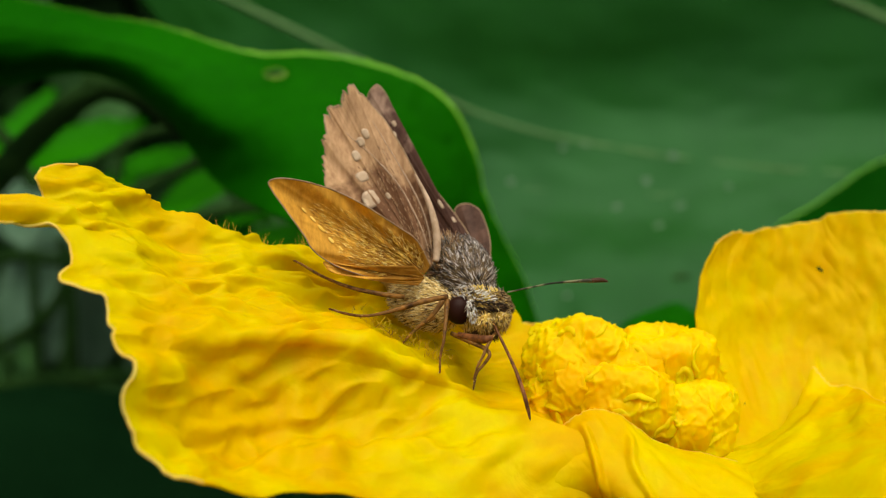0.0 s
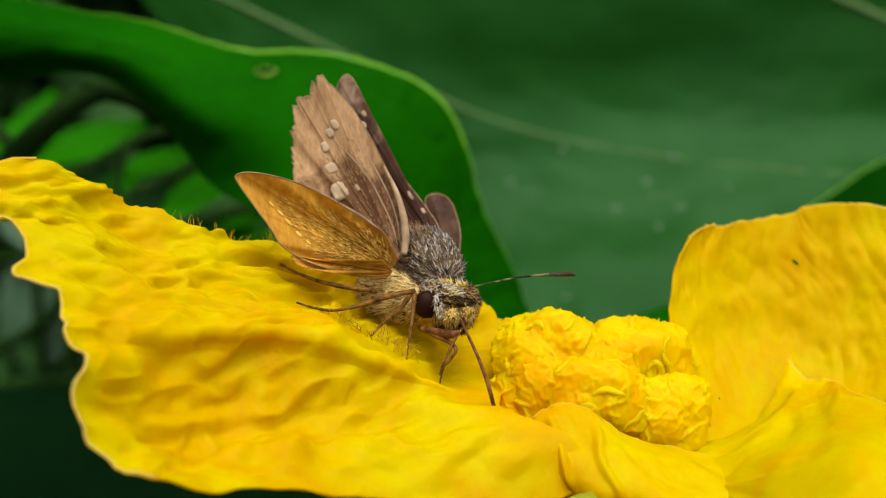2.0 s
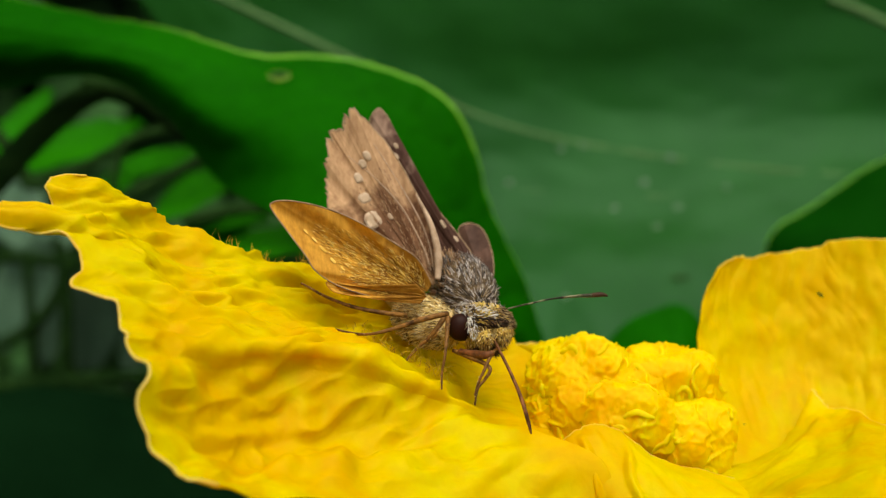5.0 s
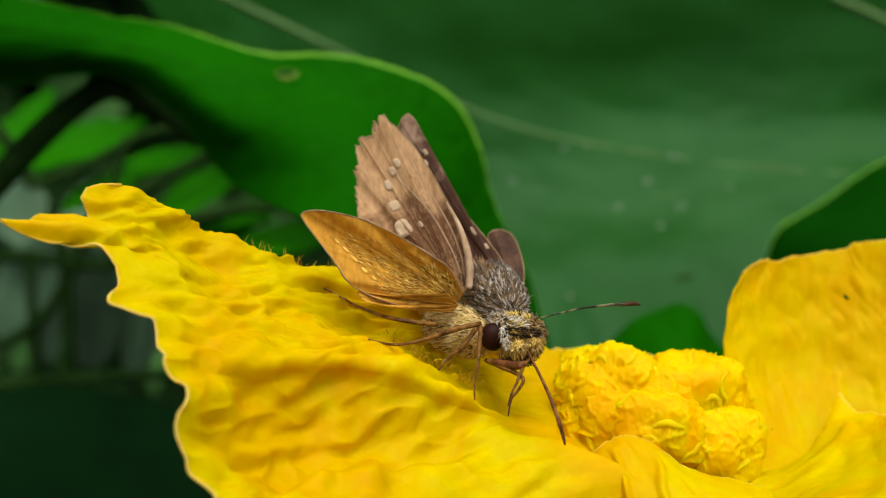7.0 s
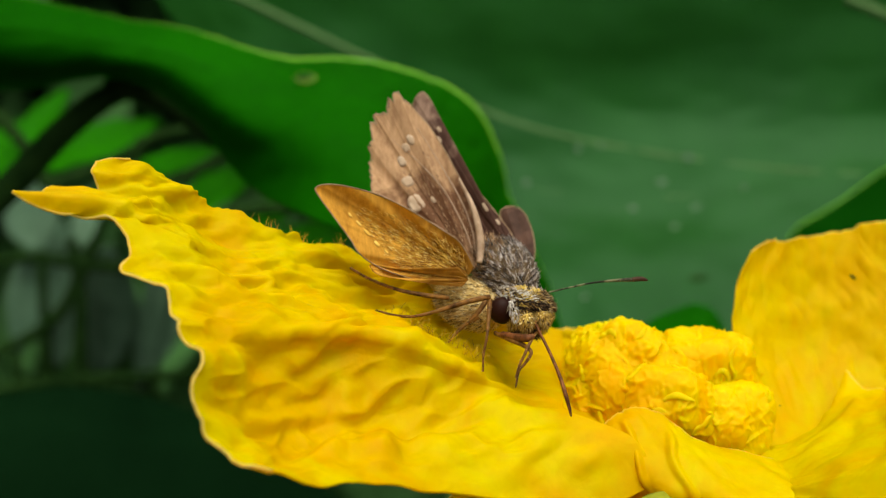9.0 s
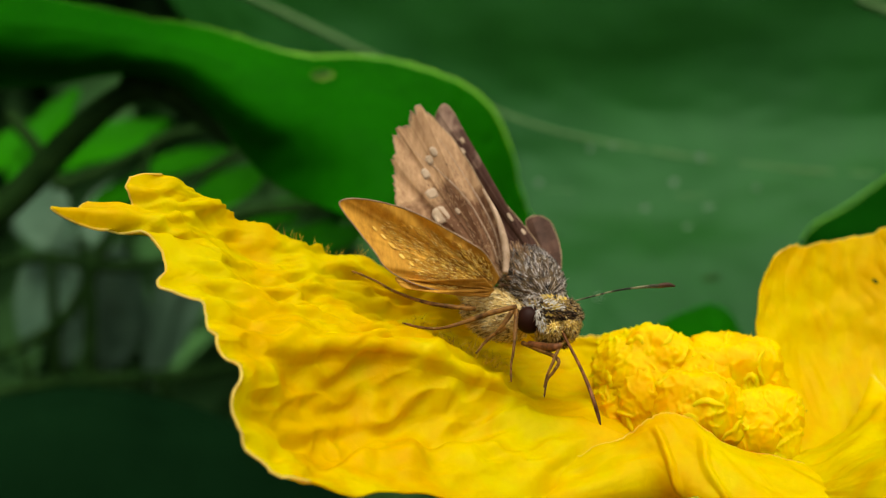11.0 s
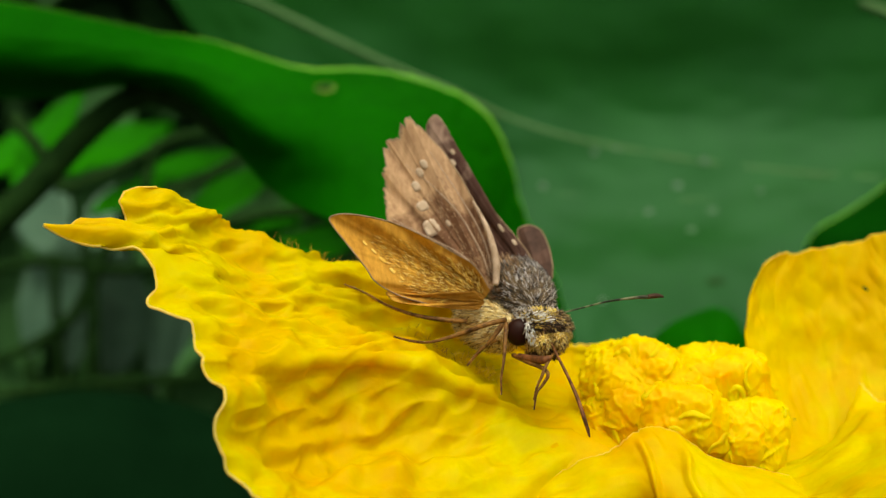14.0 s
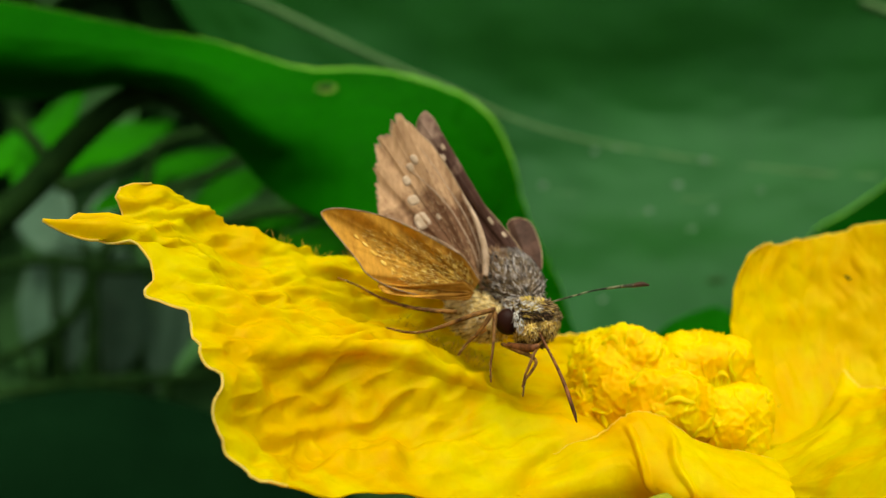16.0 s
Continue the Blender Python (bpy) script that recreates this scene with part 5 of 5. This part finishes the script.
fur(head, np.array((4.21, -7.40, 0.30)), (1, -0.2, -0.1), (1.7, 0.5, 0.35), 170, DARK_FUR, 0.55, 48, lambda w: w[1] < 0.4, (0.5, -0.2, -0.2))
fur(head, np.array((3.62, -6.60, -2.51)), (1, -0.2, 0.1), (1.7, 0.6, 0.35), 170, DARK_FUR, 0.5, 49, lambda w: w[1] < 0.4, (0.4, -0.2, -0.2))
fur(head, np.array((3.01, -6.00, 1.18)), (1, -0.3, -0.3), (1.9, 0.7, 0.5), 70, PALE_FUR, 0.6, 50, lambda w: w[1] < 0.4, (0.7, 0, 0.3))
fur(head, np.array((2.88, -7.40, -0.21)), (0.2, -0.3, -1), (1.0, 0.4, 0.3), 80, PALE_FUR, 0.5, 51, lambda w: w[1] < 0.4, (0.1, -0.2, -0.6))
for at, ob, sd in zip(PALPS, palps, (46, 47)):
    fur(head, np.array(at), (0.15, -1, 0.5), (1.0, 0.6, 0.75), 260, YELLOW_FUR, 0.45, sd, lambda w: w[1] < 0.3, (0.1, -0.3, -0.4))


def leg(line, radii):
    ob = part("leg", *tube(line, [r * 0.68 for r in radii], 36, 8), LEG, moth)
    p = spline(line, 36)
    rng = np.random.default_rng(len(bpy.data.objects))
    roots = [p[int(k)] for k in rng.uniform(2, 35, 40)]
    part("leg_hair", *strands(roots, [rng.normal(size=3) for _ in roots], 0.3, 0.025, rng, 0, 0.2), TAN_FUR, ob)


leg([(-3.41, -4.00, 0.95), (-5.74, -5.00, 1.30), (-8.35, -5.00, 1.88), (-11.05, -4.00, 2.90), (-13.36, -2.00, 4.09), (-15.62, -1.00, 5.05)], [0.38, 0.34, 0.26, 0.2, 0.16, 0.13])
leg([(0.63, -7.00, 1.11), (-1.52, -8.00, 0.69), (-4.06, -8.00, -0.08), (-6.36, -8.00, -0.59), (-8.21, -7.00, -0.54), (-10.20, -6.00, -0.06)], [0.36, 0.4, 0.32, 0.2, 0.2, 0.13])
leg([(0.63, -7.00, 0.80), (0.52, -8.00, -0.69), (0.32, -9.00, -2.66), (0.01, -9.00, -4.18), (-0.04, -9.00, -5.70)], [0.36, 0.3, 0.2, 0.17, 0.12])
leg([(-0.51, -5.00, -0.84), (-1.82, -5.00, -1.62), (-2.71, -5.00, -2.41), (-3.44, -5.00, -3.24)], [0.36, 0.28, 0.2, 0.14])
leg([(1.05, -6.00, -2.34), (2.56, -8.00, -2.88), (3.86, -9.00, -3.42), (4.38, -10.00, -3.95), (3.83, -10.00, -4.86), (3.23, -10.00, -5.61), (2.93, -10.00, -7.11)], [0.32, 0.36, 0.3, 0.24, 0.2, 0.18, 0.1])
leg([(5.36, -7.00, -1.77), (4.46, -9.00, -2.77), (3.78, -10.00, -4.10), (3.28, -10.00, -5.11), (2.93, -10.00, -6.21)], [0.24, 0.24, 0.2, 0.16, 0.1])
leg([(0.27, -6.00, 0.76), (-0.50, -7.00, -0.33), (-1.43, -7.00, -1.36)], [0.4, 0.34, 0.24])
part("proboscis", *tube([(1.66, -7.00, -2.39), (2.82, -8.00, -2.63), (3.96, -9.00, -2.66), (4.67, -9.00, -2.46)], [0.3, 0.42, 0.42, 0.24], 30, 8), ANTENNA, moth, "dark coiled tongue under the head")
antenna = part("antenna", *tube([(6.17, -5.00, 1.41), (7.84, -5.00, 1.77), (10.19, -5.00, 2.24), (12.54, -5.00, 2.45), (14.11, -5.00, 2.50)], [0.08, 0.08, 0.09, 0.14, 0.23], 50, 8), ANTENNA_GREY, moth)
part("antenna_tip", *tube([(14.00, -5.00, 2.50), (14.73, -5.00, 2.56), (15.15, -5.00, 2.50), (15.47, -5.00, 2.40)], [0.23, 0.25, 0.18, 0.07], 16, 8), ANTENNA_TIP, antenna, "reddish club tip")
antenna = part("antenna", *tube([(4.75, -8.00, -1.20), (5.32, -9.00, -2.41), (6.13, -10.00, -4.10), (6.88, -11.00, -5.91), (7.42, -12.00, -7.65), (7.81, -12.00, -9.37)], [0.13, 0.13, 0.14, 0.17, 0.19, 0.1], 50, 8), ANTENNA, moth)
part("antenna_tip", *tube([(7.42, -12.00, -7.65), (7.71, -12.00, -8.78), (7.86, -12.00, -9.52)], [0.2, 0.17, 0.06], 16, 8), ANTENNA_TIP, antenna, "reddish club tip")


# ---- what moves ----
def motions():
    walk(flower, [
        (0, pose(0.01716, -0.00000, 0.22508, -0.00, -0.00, -0.00)),
        (0.2, pose(0.01605, -0.00023, 0.22500, -0.13, -0.14, -0.11)),
        (0.3, pose(0.01617, -0.00034, 0.22482, -0.19, -0.22, -0.17)),
        (0.5, pose(0.01683, -0.00056, 0.22388, -0.31, -0.36, -0.29)),
        (0.8, pose(0.01621, -0.00063, 0.22475, -0.34, -0.35, -0.06)),
        (1, pose(0.01618, -0.00068, 0.22535, -0.35, -0.33, 0.09)),
        (1.2, pose(0.01661, -0.00090, 0.22528, -0.41, -0.20, 0.09)),
        (1.3, pose(0.01725, -0.00102, 0.22497, -0.44, -0.13, 0.08)),
        (1.5, pose(0.01799, -0.00124, 0.22433, -0.50, 0.02, 0.08)),
        (1.7, pose(0.01729, -0.00150, 0.22496, -0.55, -0.22, 0.14)),
        (1.8, pose(0.01641, -0.00163, 0.22534, -0.57, -0.35, 0.17)),
        (2, pose(0.01540, -0.00189, 0.22589, -0.64, -0.59, 0.23)),
        (2.2, pose(0.01571, -0.00126, 0.22607, -0.39, -0.33, 0.29)),
        (2.3, pose(0.01632, -0.00094, 0.22600, -0.28, -0.20, 0.33)),
        (2.5, pose(0.01718, -0.00030, 0.22526, -0.03, 0.06, 0.39)),
        (2.7, pose(0.01814, 0.00027, 0.22445, 0.04, 0.06, 0.39)),
        (2.8, pose(0.01836, 0.00055, 0.22399, 0.09, 0.06, 0.39)),
        (3, pose(0.01794, 0.00111, 0.22385, 0.17, 0.06, 0.40)),
        (3.2, pose(0.01787, 0.00127, 0.22408, -0.01, 0.13, 0.22)),
        (5.3, pose(0.01651, 0.00294, 0.22257, -1.84, 0.92, -1.68)),
        (5.4, pose(0.01878, 0.00302, 0.22124, -1.94, 0.96, -1.76)),
        (5.5, pose(0.01968, 0.00310, 0.22114, -2.02, 1.00, -1.86)),
        (5.7, pose(0.01855, 0.00343, 0.22383, -1.96, 0.84, -1.26)),
        (5.8, pose(0.01754, 0.00359, 0.22574, -1.93, 0.76, -0.96)),
        (6, pose(0.01807, 0.00392, 0.22461, -1.87, 0.61, -0.38)),
        (6.2, pose(0.01881, 0.00381, 0.22307, -1.51, 0.45, -0.35)),
        (6.3, pose(0.01832, 0.00376, 0.22326, -1.33, 0.37, -0.34)),
        (6.5, pose(0.01707, 0.00365, 0.22464, -0.97, 0.22, -0.31)),
        (6.7, pose(0.01761, 0.00345, 0.22385, -0.72, 0.22, -0.93)),
        (6.8, pose(0.01816, 0.00335, 0.22290, -0.60, 0.22, -1.23)),
        (7, pose(0.01849, 0.00316, 0.22223, -0.35, 0.23, -1.84)),
        (7.2, pose(0.01707, 0.00322, 0.22455, -0.85, 0.21, -1.78)),
        (7.3, pose(0.01618, 0.00327, 0.22543, -1.10, 0.21, -1.75)),
        (7.5, pose(0.01685, 0.00333, 0.22383, -1.60, 0.19, -1.68)),
        (7.7, pose(0.01706, 0.00355, 0.22334, -1.39, -0.18, -1.58)),
        (7.8, pose(0.01636, 0.00366, 0.22362, -1.29, -0.36, -1.53)),
        (8, pose(0.01499, 0.00387, 0.22635, -1.09, -0.72, -1.45)),
        (8.1, pose(0.01512, 0.00470, 0.22606, -1.80, -0.52, -1.39)),
        (8.2, pose(0.01623, 0.00472, 0.22433, -1.57, -0.33, -1.55)),
        (8.3, pose(0.01682, 0.00473, 0.22366, -1.32, -0.13, -1.71)),
        (8.5, pose(0.01843, 0.00477, 0.22192, -0.82, 0.24, -2.02)),
        (8.6, pose(0.01756, 0.00473, 0.22360, -0.86, 0.21, -2.01)),
        (8.7, pose(0.01721, 0.00468, 0.22461, -0.90, 0.18, -1.99)),
        (10.8, pose(0.01631, 0.00360, 0.22429, -1.78, -0.51, -1.61)),
        (10.9, pose(0.01680, 0.00355, 0.22424, -1.83, -0.55, -1.60)),
        (11, pose(0.01680, 0.00350, 0.22408, -1.86, -0.59, -1.58)),
        (11.2, pose(0.01475, 0.00415, 0.22649, -1.63, -0.83, -1.39)),
        (11.3, pose(0.01418, 0.00447, 0.22665, -1.51, -0.96, -1.30)),
        (11.5, pose(0.01559, 0.00512, 0.22383, -1.27, -1.21, -1.11)),
        (11.7, pose(0.01652, 0.00525, 0.22259, -1.36, -1.36, -1.36)),
        (11.8, pose(0.01624, 0.00532, 0.22304, -1.41, -1.44, -1.48)),
        (12, pose(0.01483, 0.00545, 0.22557, -1.49, -1.58, -1.72)),
        (12.2, pose(0.01592, 0.00618, 0.22612, -1.29, -0.92, -1.59)),
        (12.3, pose(0.01650, 0.00654, 0.22539, -1.19, -0.59, -1.53)),
        (12.5, pose(0.01804, 0.00728, 0.22298, -0.98, 0.08, -1.41)),
        (12.7, pose(0.01594, 0.00780, 0.22394, -0.75, -0.43, -1.54)),
        (12.8, pose(0.01487, 0.00807, 0.22442, -0.63, -0.68, -1.61)),
        (13, pose(0.01466, 0.00859, 0.22413, -0.39, -1.19, -1.73)),
        (13.2, pose(0.01485, 0.00752, 0.22443, -0.56, -1.07, -1.74)),
        (13.3, pose(0.01473, 0.00698, 0.22442, -0.64, -1.01, -1.75)),
        (13.5, pose(0.01427, 0.00591, 0.22498, -0.81, -0.88, -1.77)),
        (13.7, pose(0.01456, 0.00535, 0.22484, -0.71, -0.85, -1.95)),
        (13.8, pose(0.01486, 0.00507, 0.22414, -0.65, -0.83, -2.04)),
        (14, pose(0.01485, 0.00451, 0.22325, -0.56, -0.80, -2.22)),
        (14.2, pose(0.01437, 0.00513, 0.22482, -0.38, -0.67, -2.05)),
        (14.3, pose(0.01454, 0.00545, 0.22500, -0.29, -0.61, -1.97)),
        (14.5, pose(0.01502, 0.00607, 0.22527, -0.11, -0.49, -1.80)),
        (14.7, pose(0.01554, 0.00690, 0.22491, -0.25, -0.70, -1.91)),
        (14.8, pose(0.01581, 0.00732, 0.22433, -0.33, -0.81, -1.96)),
        (15, pose(0.01580, 0.00815, 0.22376, -0.47, -1.02, -2.07)),
        (15.2, pose(0.01507, 0.00808, 0.22386, -0.56, -1.03, -2.14)),
        (15.3, pose(0.01486, 0.00806, 0.22369, -0.61, -1.02, -2.17)),
        (15.5, pose(0.01491, 0.00800, 0.22324, -0.69, -1.03, -2.25)),
        (15.7, pose(0.01455, 0.00798, 0.22420, -0.72, -1.06, -2.14)),
        (15.8, pose(0.01431, 0.00797, 0.22449, -0.73, -1.08, -2.09)),
        (16, pose(0.01435, 0.00795, 0.22418, -0.76, -1.11, -1.98)),
    ])
    # the long petal bends a little on its base
    walk(left, [
        (0, pose(0.00000, -0.00000, 0.00000, 0.00, -0.00, 0.00)),
        (0.5, pose(-0.00002, -0.00024, -0.00010, 0.77, 0.75, -0.22)),
        (1, pose(0.00036, -0.00089, 0.00006, -0.24, -0.15, -0.57)),
        (1.5, pose(0.00017, -0.00010, 0.00004, 0.58, 0.30, -0.64)),
        (2, pose(0.00035, -0.00114, 0.00002, -0.15, 0.01, -0.42)),
        (2.5, pose(-0.00002, 0.00023, -0.00001, 0.34, 0.29, -0.11)),
        (3, pose(-0.00029, 0.00043, -0.00004, 0.10, 0.12, 0.75)),
        (5.5, pose(-0.00081, -0.00185, -0.00017, -1.94, -0.24, 3.60)),
        (6, pose(-0.00091, -0.00137, -0.00029, -2.74, -0.62, 3.84)),
        (6.5, pose(-0.00082, -0.00073, -0.00009, -1.46, -0.27, 3.27)),
        (7, pose(-0.00097, -0.00078, -0.00004, 0.71, 1.24, 3.07)),
        (7.5, pose(-0.00037, -0.00128, -0.00010, -1.41, -0.19, 2.14)),
        (8, pose(-0.00044, -0.00095, -0.00007, -0.56, 0.36, 2.03)),
        (8.5, pose(-0.00100, -0.00160, 0.00015, 0.09, 0.76, 3.60)),
        (11, pose(-0.00256, 0.00403, -0.00044, 1.85, 1.68, 4.89)),
        (11.5, pose(-0.00278, 0.00465, -0.00027, 3.02, 2.17, 5.07)),
        (12, pose(-0.00231, 0.00422, -0.00033, 2.70, 2.05, 4.19)),
        (12.5, pose(-0.00352, 0.00529, -0.00034, 2.11, 1.51, 7.01)),
        (13, pose(-0.00294, 0.00411, -0.00032, 2.69, 2.10, 5.55)),
        (13.5, pose(-0.00215, 0.00411, -0.00038, 2.31, 1.78, 3.80)),
        (14, pose(-0.00216, 0.00431, -0.00028, 3.80, 2.61, 3.42)),
        (14.5, pose(-0.00249, 0.00406, -0.00059, 1.74, 1.78, 4.55)),
        (15, pose(-0.00305, 0.00448, -0.00041, 2.91, 2.35, 5.61)),
        (15.5, pose(-0.00254, 0.00429, -0.00031, 3.47, 2.54, 4.35)),
        (16, pose(-0.00221, 0.00406, -0.00024, 2.89, 1.97, 3.83)),
    ])
    walk(moth, [
        (0, pose(-0.00024, -0.00000, 0.24458, -0.00, -0.00, -0.00)),
        (0.2, pose(-0.00138, -0.00017, 0.24451, -0.04, 0.02, 0.14)),
        (0.3, pose(-0.00127, -0.00025, 0.24434, -0.06, 0.02, 0.21)),
        (0.5, pose(-0.00064, -0.00041, 0.24341, -0.10, 0.04, 0.35)),
        (0.8, pose(-0.00134, -0.00000, 0.24420, 0.46, 0.61, 1.11)),
        (1, pose(-0.00142, 0.00026, 0.24475, 0.85, 1.00, 1.63)),
        (1.2, pose(-0.00083, -0.00033, 0.24485, 0.58, 0.50, 0.90)),
        (1.3, pose(-0.00012, -0.00062, 0.24461, 0.45, 0.25, 0.53)),
        (1.5, pose(0.00078, -0.00121, 0.24414, 0.17, -0.24, -0.20)),
        (1.7, pose(-0.00005, -0.00066, 0.24468, 0.95, -0.11, 0.09)),
        (1.8, pose(-0.00098, -0.00038, 0.24501, 1.34, -0.05, 0.24)),
        (2, pose(-0.00212, 0.00016, 0.24546, 2.11, 0.09, 0.53)),
        (2.2, pose(-0.00174, 0.00002, 0.24577, 1.88, -0.18, 0.44)),
        (2.3, pose(-0.00110, -0.00005, 0.24576, 1.75, -0.32, 0.41)),
        (2.5, pose(-0.00018, -0.00019, 0.24516, 1.52, -0.58, 0.32)),
        (2.7, pose(0.00072, 0.00005, 0.24425, 1.03, -0.82, 0.11)),
        (2.8, pose(0.00091, 0.00016, 0.24374, 0.79, -0.94, 0.00)),
        (3, pose(0.00043, 0.00037, 0.24349, 0.31, -1.18, -0.21)),
        (3.2, pose(0.00037, 0.00048, 0.24374, 0.13, -1.18, -0.42)),
        (5.3, pose(-0.00092, 0.00153, 0.24237, -1.74, -1.24, -2.60)),
        (5.4, pose(0.00135, 0.00158, 0.24104, -1.83, -1.24, -2.70)),
        (5.5, pose(0.00225, 0.00163, 0.24095, -1.92, -1.24, -2.81)),
        (5.7, pose(0.00103, 0.00230, 0.24354, -1.47, -1.43, -2.26)),
        (5.8, pose(-0.00004, 0.00263, 0.24540, -1.24, -1.53, -1.99)),
        (6, pose(0.00039, 0.00331, 0.24417, -0.80, -1.72, -1.45)),
        (6.2, pose(0.00117, 0.00270, 0.24259, -0.78, -1.92, -1.76)),
        (6.3, pose(0.00070, 0.00240, 0.24276, -0.77, -2.01, -1.92)),
        (6.5, pose(-0.00051, 0.00178, 0.24411, -0.76, -2.20, -2.23)),
        (6.7, pose(0.00009, 0.00144, 0.24345, -0.68, -1.88, -2.49)),
        (6.8, pose(0.00068, 0.00126, 0.24256, -0.64, -1.71, -2.62)),
        (7, pose(0.00107, 0.00091, 0.24203, -0.57, -1.39, -2.88)),
        (7.2, pose(-0.00033, 0.00168, 0.24427, -0.84, -1.74, -3.19)),
        (7.3, pose(-0.00120, 0.00208, 0.24512, -0.99, -1.92, -3.36)),
        (7.5, pose(-0.00050, 0.00285, 0.24344, -1.27, -2.28, -3.67)),
        (7.7, pose(-0.00039, 0.00294, 0.24291, -0.75, -2.18, -3.29)),
        (7.8, pose(-0.00114, 0.00298, 0.24318, -0.49, -2.12, -3.10)),
        (8, pose(-0.00260, 0.00308, 0.24586, 0.03, -2.02, -2.73)),
        (8.1, pose(-0.00246, 0.00397, 0.24566, -0.77, -1.70, -2.72)),
        (8.2, pose(-0.00135, 0.00380, 0.24404, -0.61, -1.40, -2.92)),
        (8.3, pose(-0.00074, 0.00362, 0.24346, -0.44, -1.09, -3.13)),
        (8.5, pose(0.00088, 0.00327, 0.24191, -0.10, -0.48, -3.54)),
        (8.6, pose(0.00001, 0.00327, 0.24358, -0.12, -0.56, -3.64)),
        (8.7, pose(-0.00034, 0.00325, 0.24456, -0.14, -0.63, -3.73)),
        (10.8, pose(-0.00127, 0.00285, 0.24379, -0.56, -2.20, -5.71)),
        (10.9, pose(-0.00079, 0.00284, 0.24372, -0.58, -2.28, -5.81)),
        (11, pose(-0.00079, 0.00281, 0.24354, -0.59, -2.36, -5.90)),
        (11.2, pose(-0.00292, 0.00339, 0.24590, -0.39, -2.54, -5.76)),
        (11.3, pose(-0.00353, 0.00367, 0.24604, -0.28, -2.64, -5.69)),
        (11.5, pose(-0.00222, 0.00424, 0.24317, -0.07, -2.84, -5.55)),
        (11.7, pose(-0.00129, 0.00463, 0.24189, 0.08, -2.89, -5.66)),
        (11.8, pose(-0.00158, 0.00484, 0.24233, 0.16, -2.92, -5.71)),
        (12, pose(-0.00299, 0.00522, 0.24483, 0.32, -2.97, -5.81)),
        (12.2, pose(-0.00176, 0.00574, 0.24553, 0.19, -2.70, -6.15)),
        (12.3, pose(-0.00111, 0.00599, 0.24487, 0.14, -2.56, -6.32)),
        (12.5, pose(0.00057, 0.00652, 0.24261, 0.01, -2.28, -6.66)),
        (12.7, pose(-0.00164, 0.00663, 0.24345, 0.19, -2.76, -6.42)),
        (12.8, pose(-0.00278, 0.00669, 0.24387, 0.28, -3.00, -6.30)),
        (13, pose(-0.00309, 0.00680, 0.24344, 0.45, -3.48, -6.05)),
        (13.2, pose(-0.00278, 0.00606, 0.24376, 0.61, -3.48, -6.19)),
        (13.3, pose(-0.00284, 0.00568, 0.24377, 0.69, -3.48, -6.26)),
        (13.5, pose(-0.00317, 0.00494, 0.24436, 0.85, -3.46, -6.40)),
        (13.7, pose(-0.00283, 0.00451, 0.24427, 0.75, -3.30, -6.56)),
        (13.8, pose(-0.00250, 0.00430, 0.24359, 0.71, -3.21, -6.64)),
        (14, pose(-0.00245, 0.00387, 0.24275, 0.61, -3.04, -6.79)),
        (14.2, pose(-0.00297, 0.00416, 0.24429, 0.58, -3.04, -7.32)),
        (14.3, pose(-0.00282, 0.00431, 0.24444, 0.56, -3.05, -7.59)),
        (14.5, pose(-0.00237, 0.00459, 0.24468, 0.53, -3.05, -8.11)),
        (14.7, pose(-0.00194, 0.00511, 0.24433, 0.50, -3.34, -7.93)),
        (14.8, pose(-0.00172, 0.00537, 0.24376, 0.48, -3.50, -7.84)),
        (15, pose(-0.00181, 0.00588, 0.24320, 0.45, -3.79, -7.66)),
        (15.2, pose(-0.00249, 0.00612, 0.24329, 0.29, -3.75, -7.60)),
        (15.3, pose(-0.00267, 0.00625, 0.24310, 0.20, -3.72, -7.57)),
        (15.5, pose(-0.00255, 0.00649, 0.24264, 0.05, -3.67, -7.52)),
        (15.7, pose(-0.00291, 0.00658, 0.24356, 0.18, -3.72, -7.44)),
        (15.8, pose(-0.00316, 0.00663, 0.24384, 0.25, -3.74, -7.39)),
        (16, pose(-0.00312, 0.00673, 0.24348, 0.38, -3.79, -7.31)),
    ])
    walk(bright, [
        (0, pose(0.00000, -0.00000, 0.00000)),
        (0.5, pose(0.00010, -0.00203, -0.00057)),
        (1, pose(-0.00030, -0.00173, 0.00011)),
        (1.5, pose(0.00026, -0.00131, 0.00035)),
        (2, pose(-0.00057, -0.00184, 0.00034)),
        (2.5, pose(-0.00013, -0.00010, 0.00036)),
        (3, pose(0.00020, 0.00295, 0.00024)),
        (5.5, pose(-0.00004, 0.00216, 0.00013)),
        (6, pose(0.00010, 0.00418, 0.00054)),
        (6.5, pose(-0.00019, 0.00395, 0.00055)),
        (7, pose(-0.00007, 0.00484, 0.00057)),
        (7.5, pose(-0.00064, 0.00616, 0.00077)),
        (8, pose(-0.00078, 0.00480, 0.00072)),
        (8.5, pose(0.00000, 0.00383, -0.00002)),
        (11, pose(-0.00055, 0.00995, 0.00125)),
        (11.5, pose(-0.00058, 0.00968, -0.00023)),
        (12, pose(-0.00054, 0.01153, 0.00036)),
        (12.5, pose(0.00046, 0.01390, 0.00073)),
        (13, pose(-0.00055, 0.01229, -0.00055)),
        (13.5, pose(-0.00089, 0.01127, 0.00024)),
        (14, pose(-0.00128, 0.01357, 0.00025)),
        (14.5, pose(-0.00060, 0.01318, 0.00087)),
        (15, pose(-0.00026, 0.01290, -0.00005)),
        (15.5, pose(-0.00095, 0.01230, -0.00017)),
        (16, pose(-0.00098, 0.01138, -0.00017)),
    ])


motions()
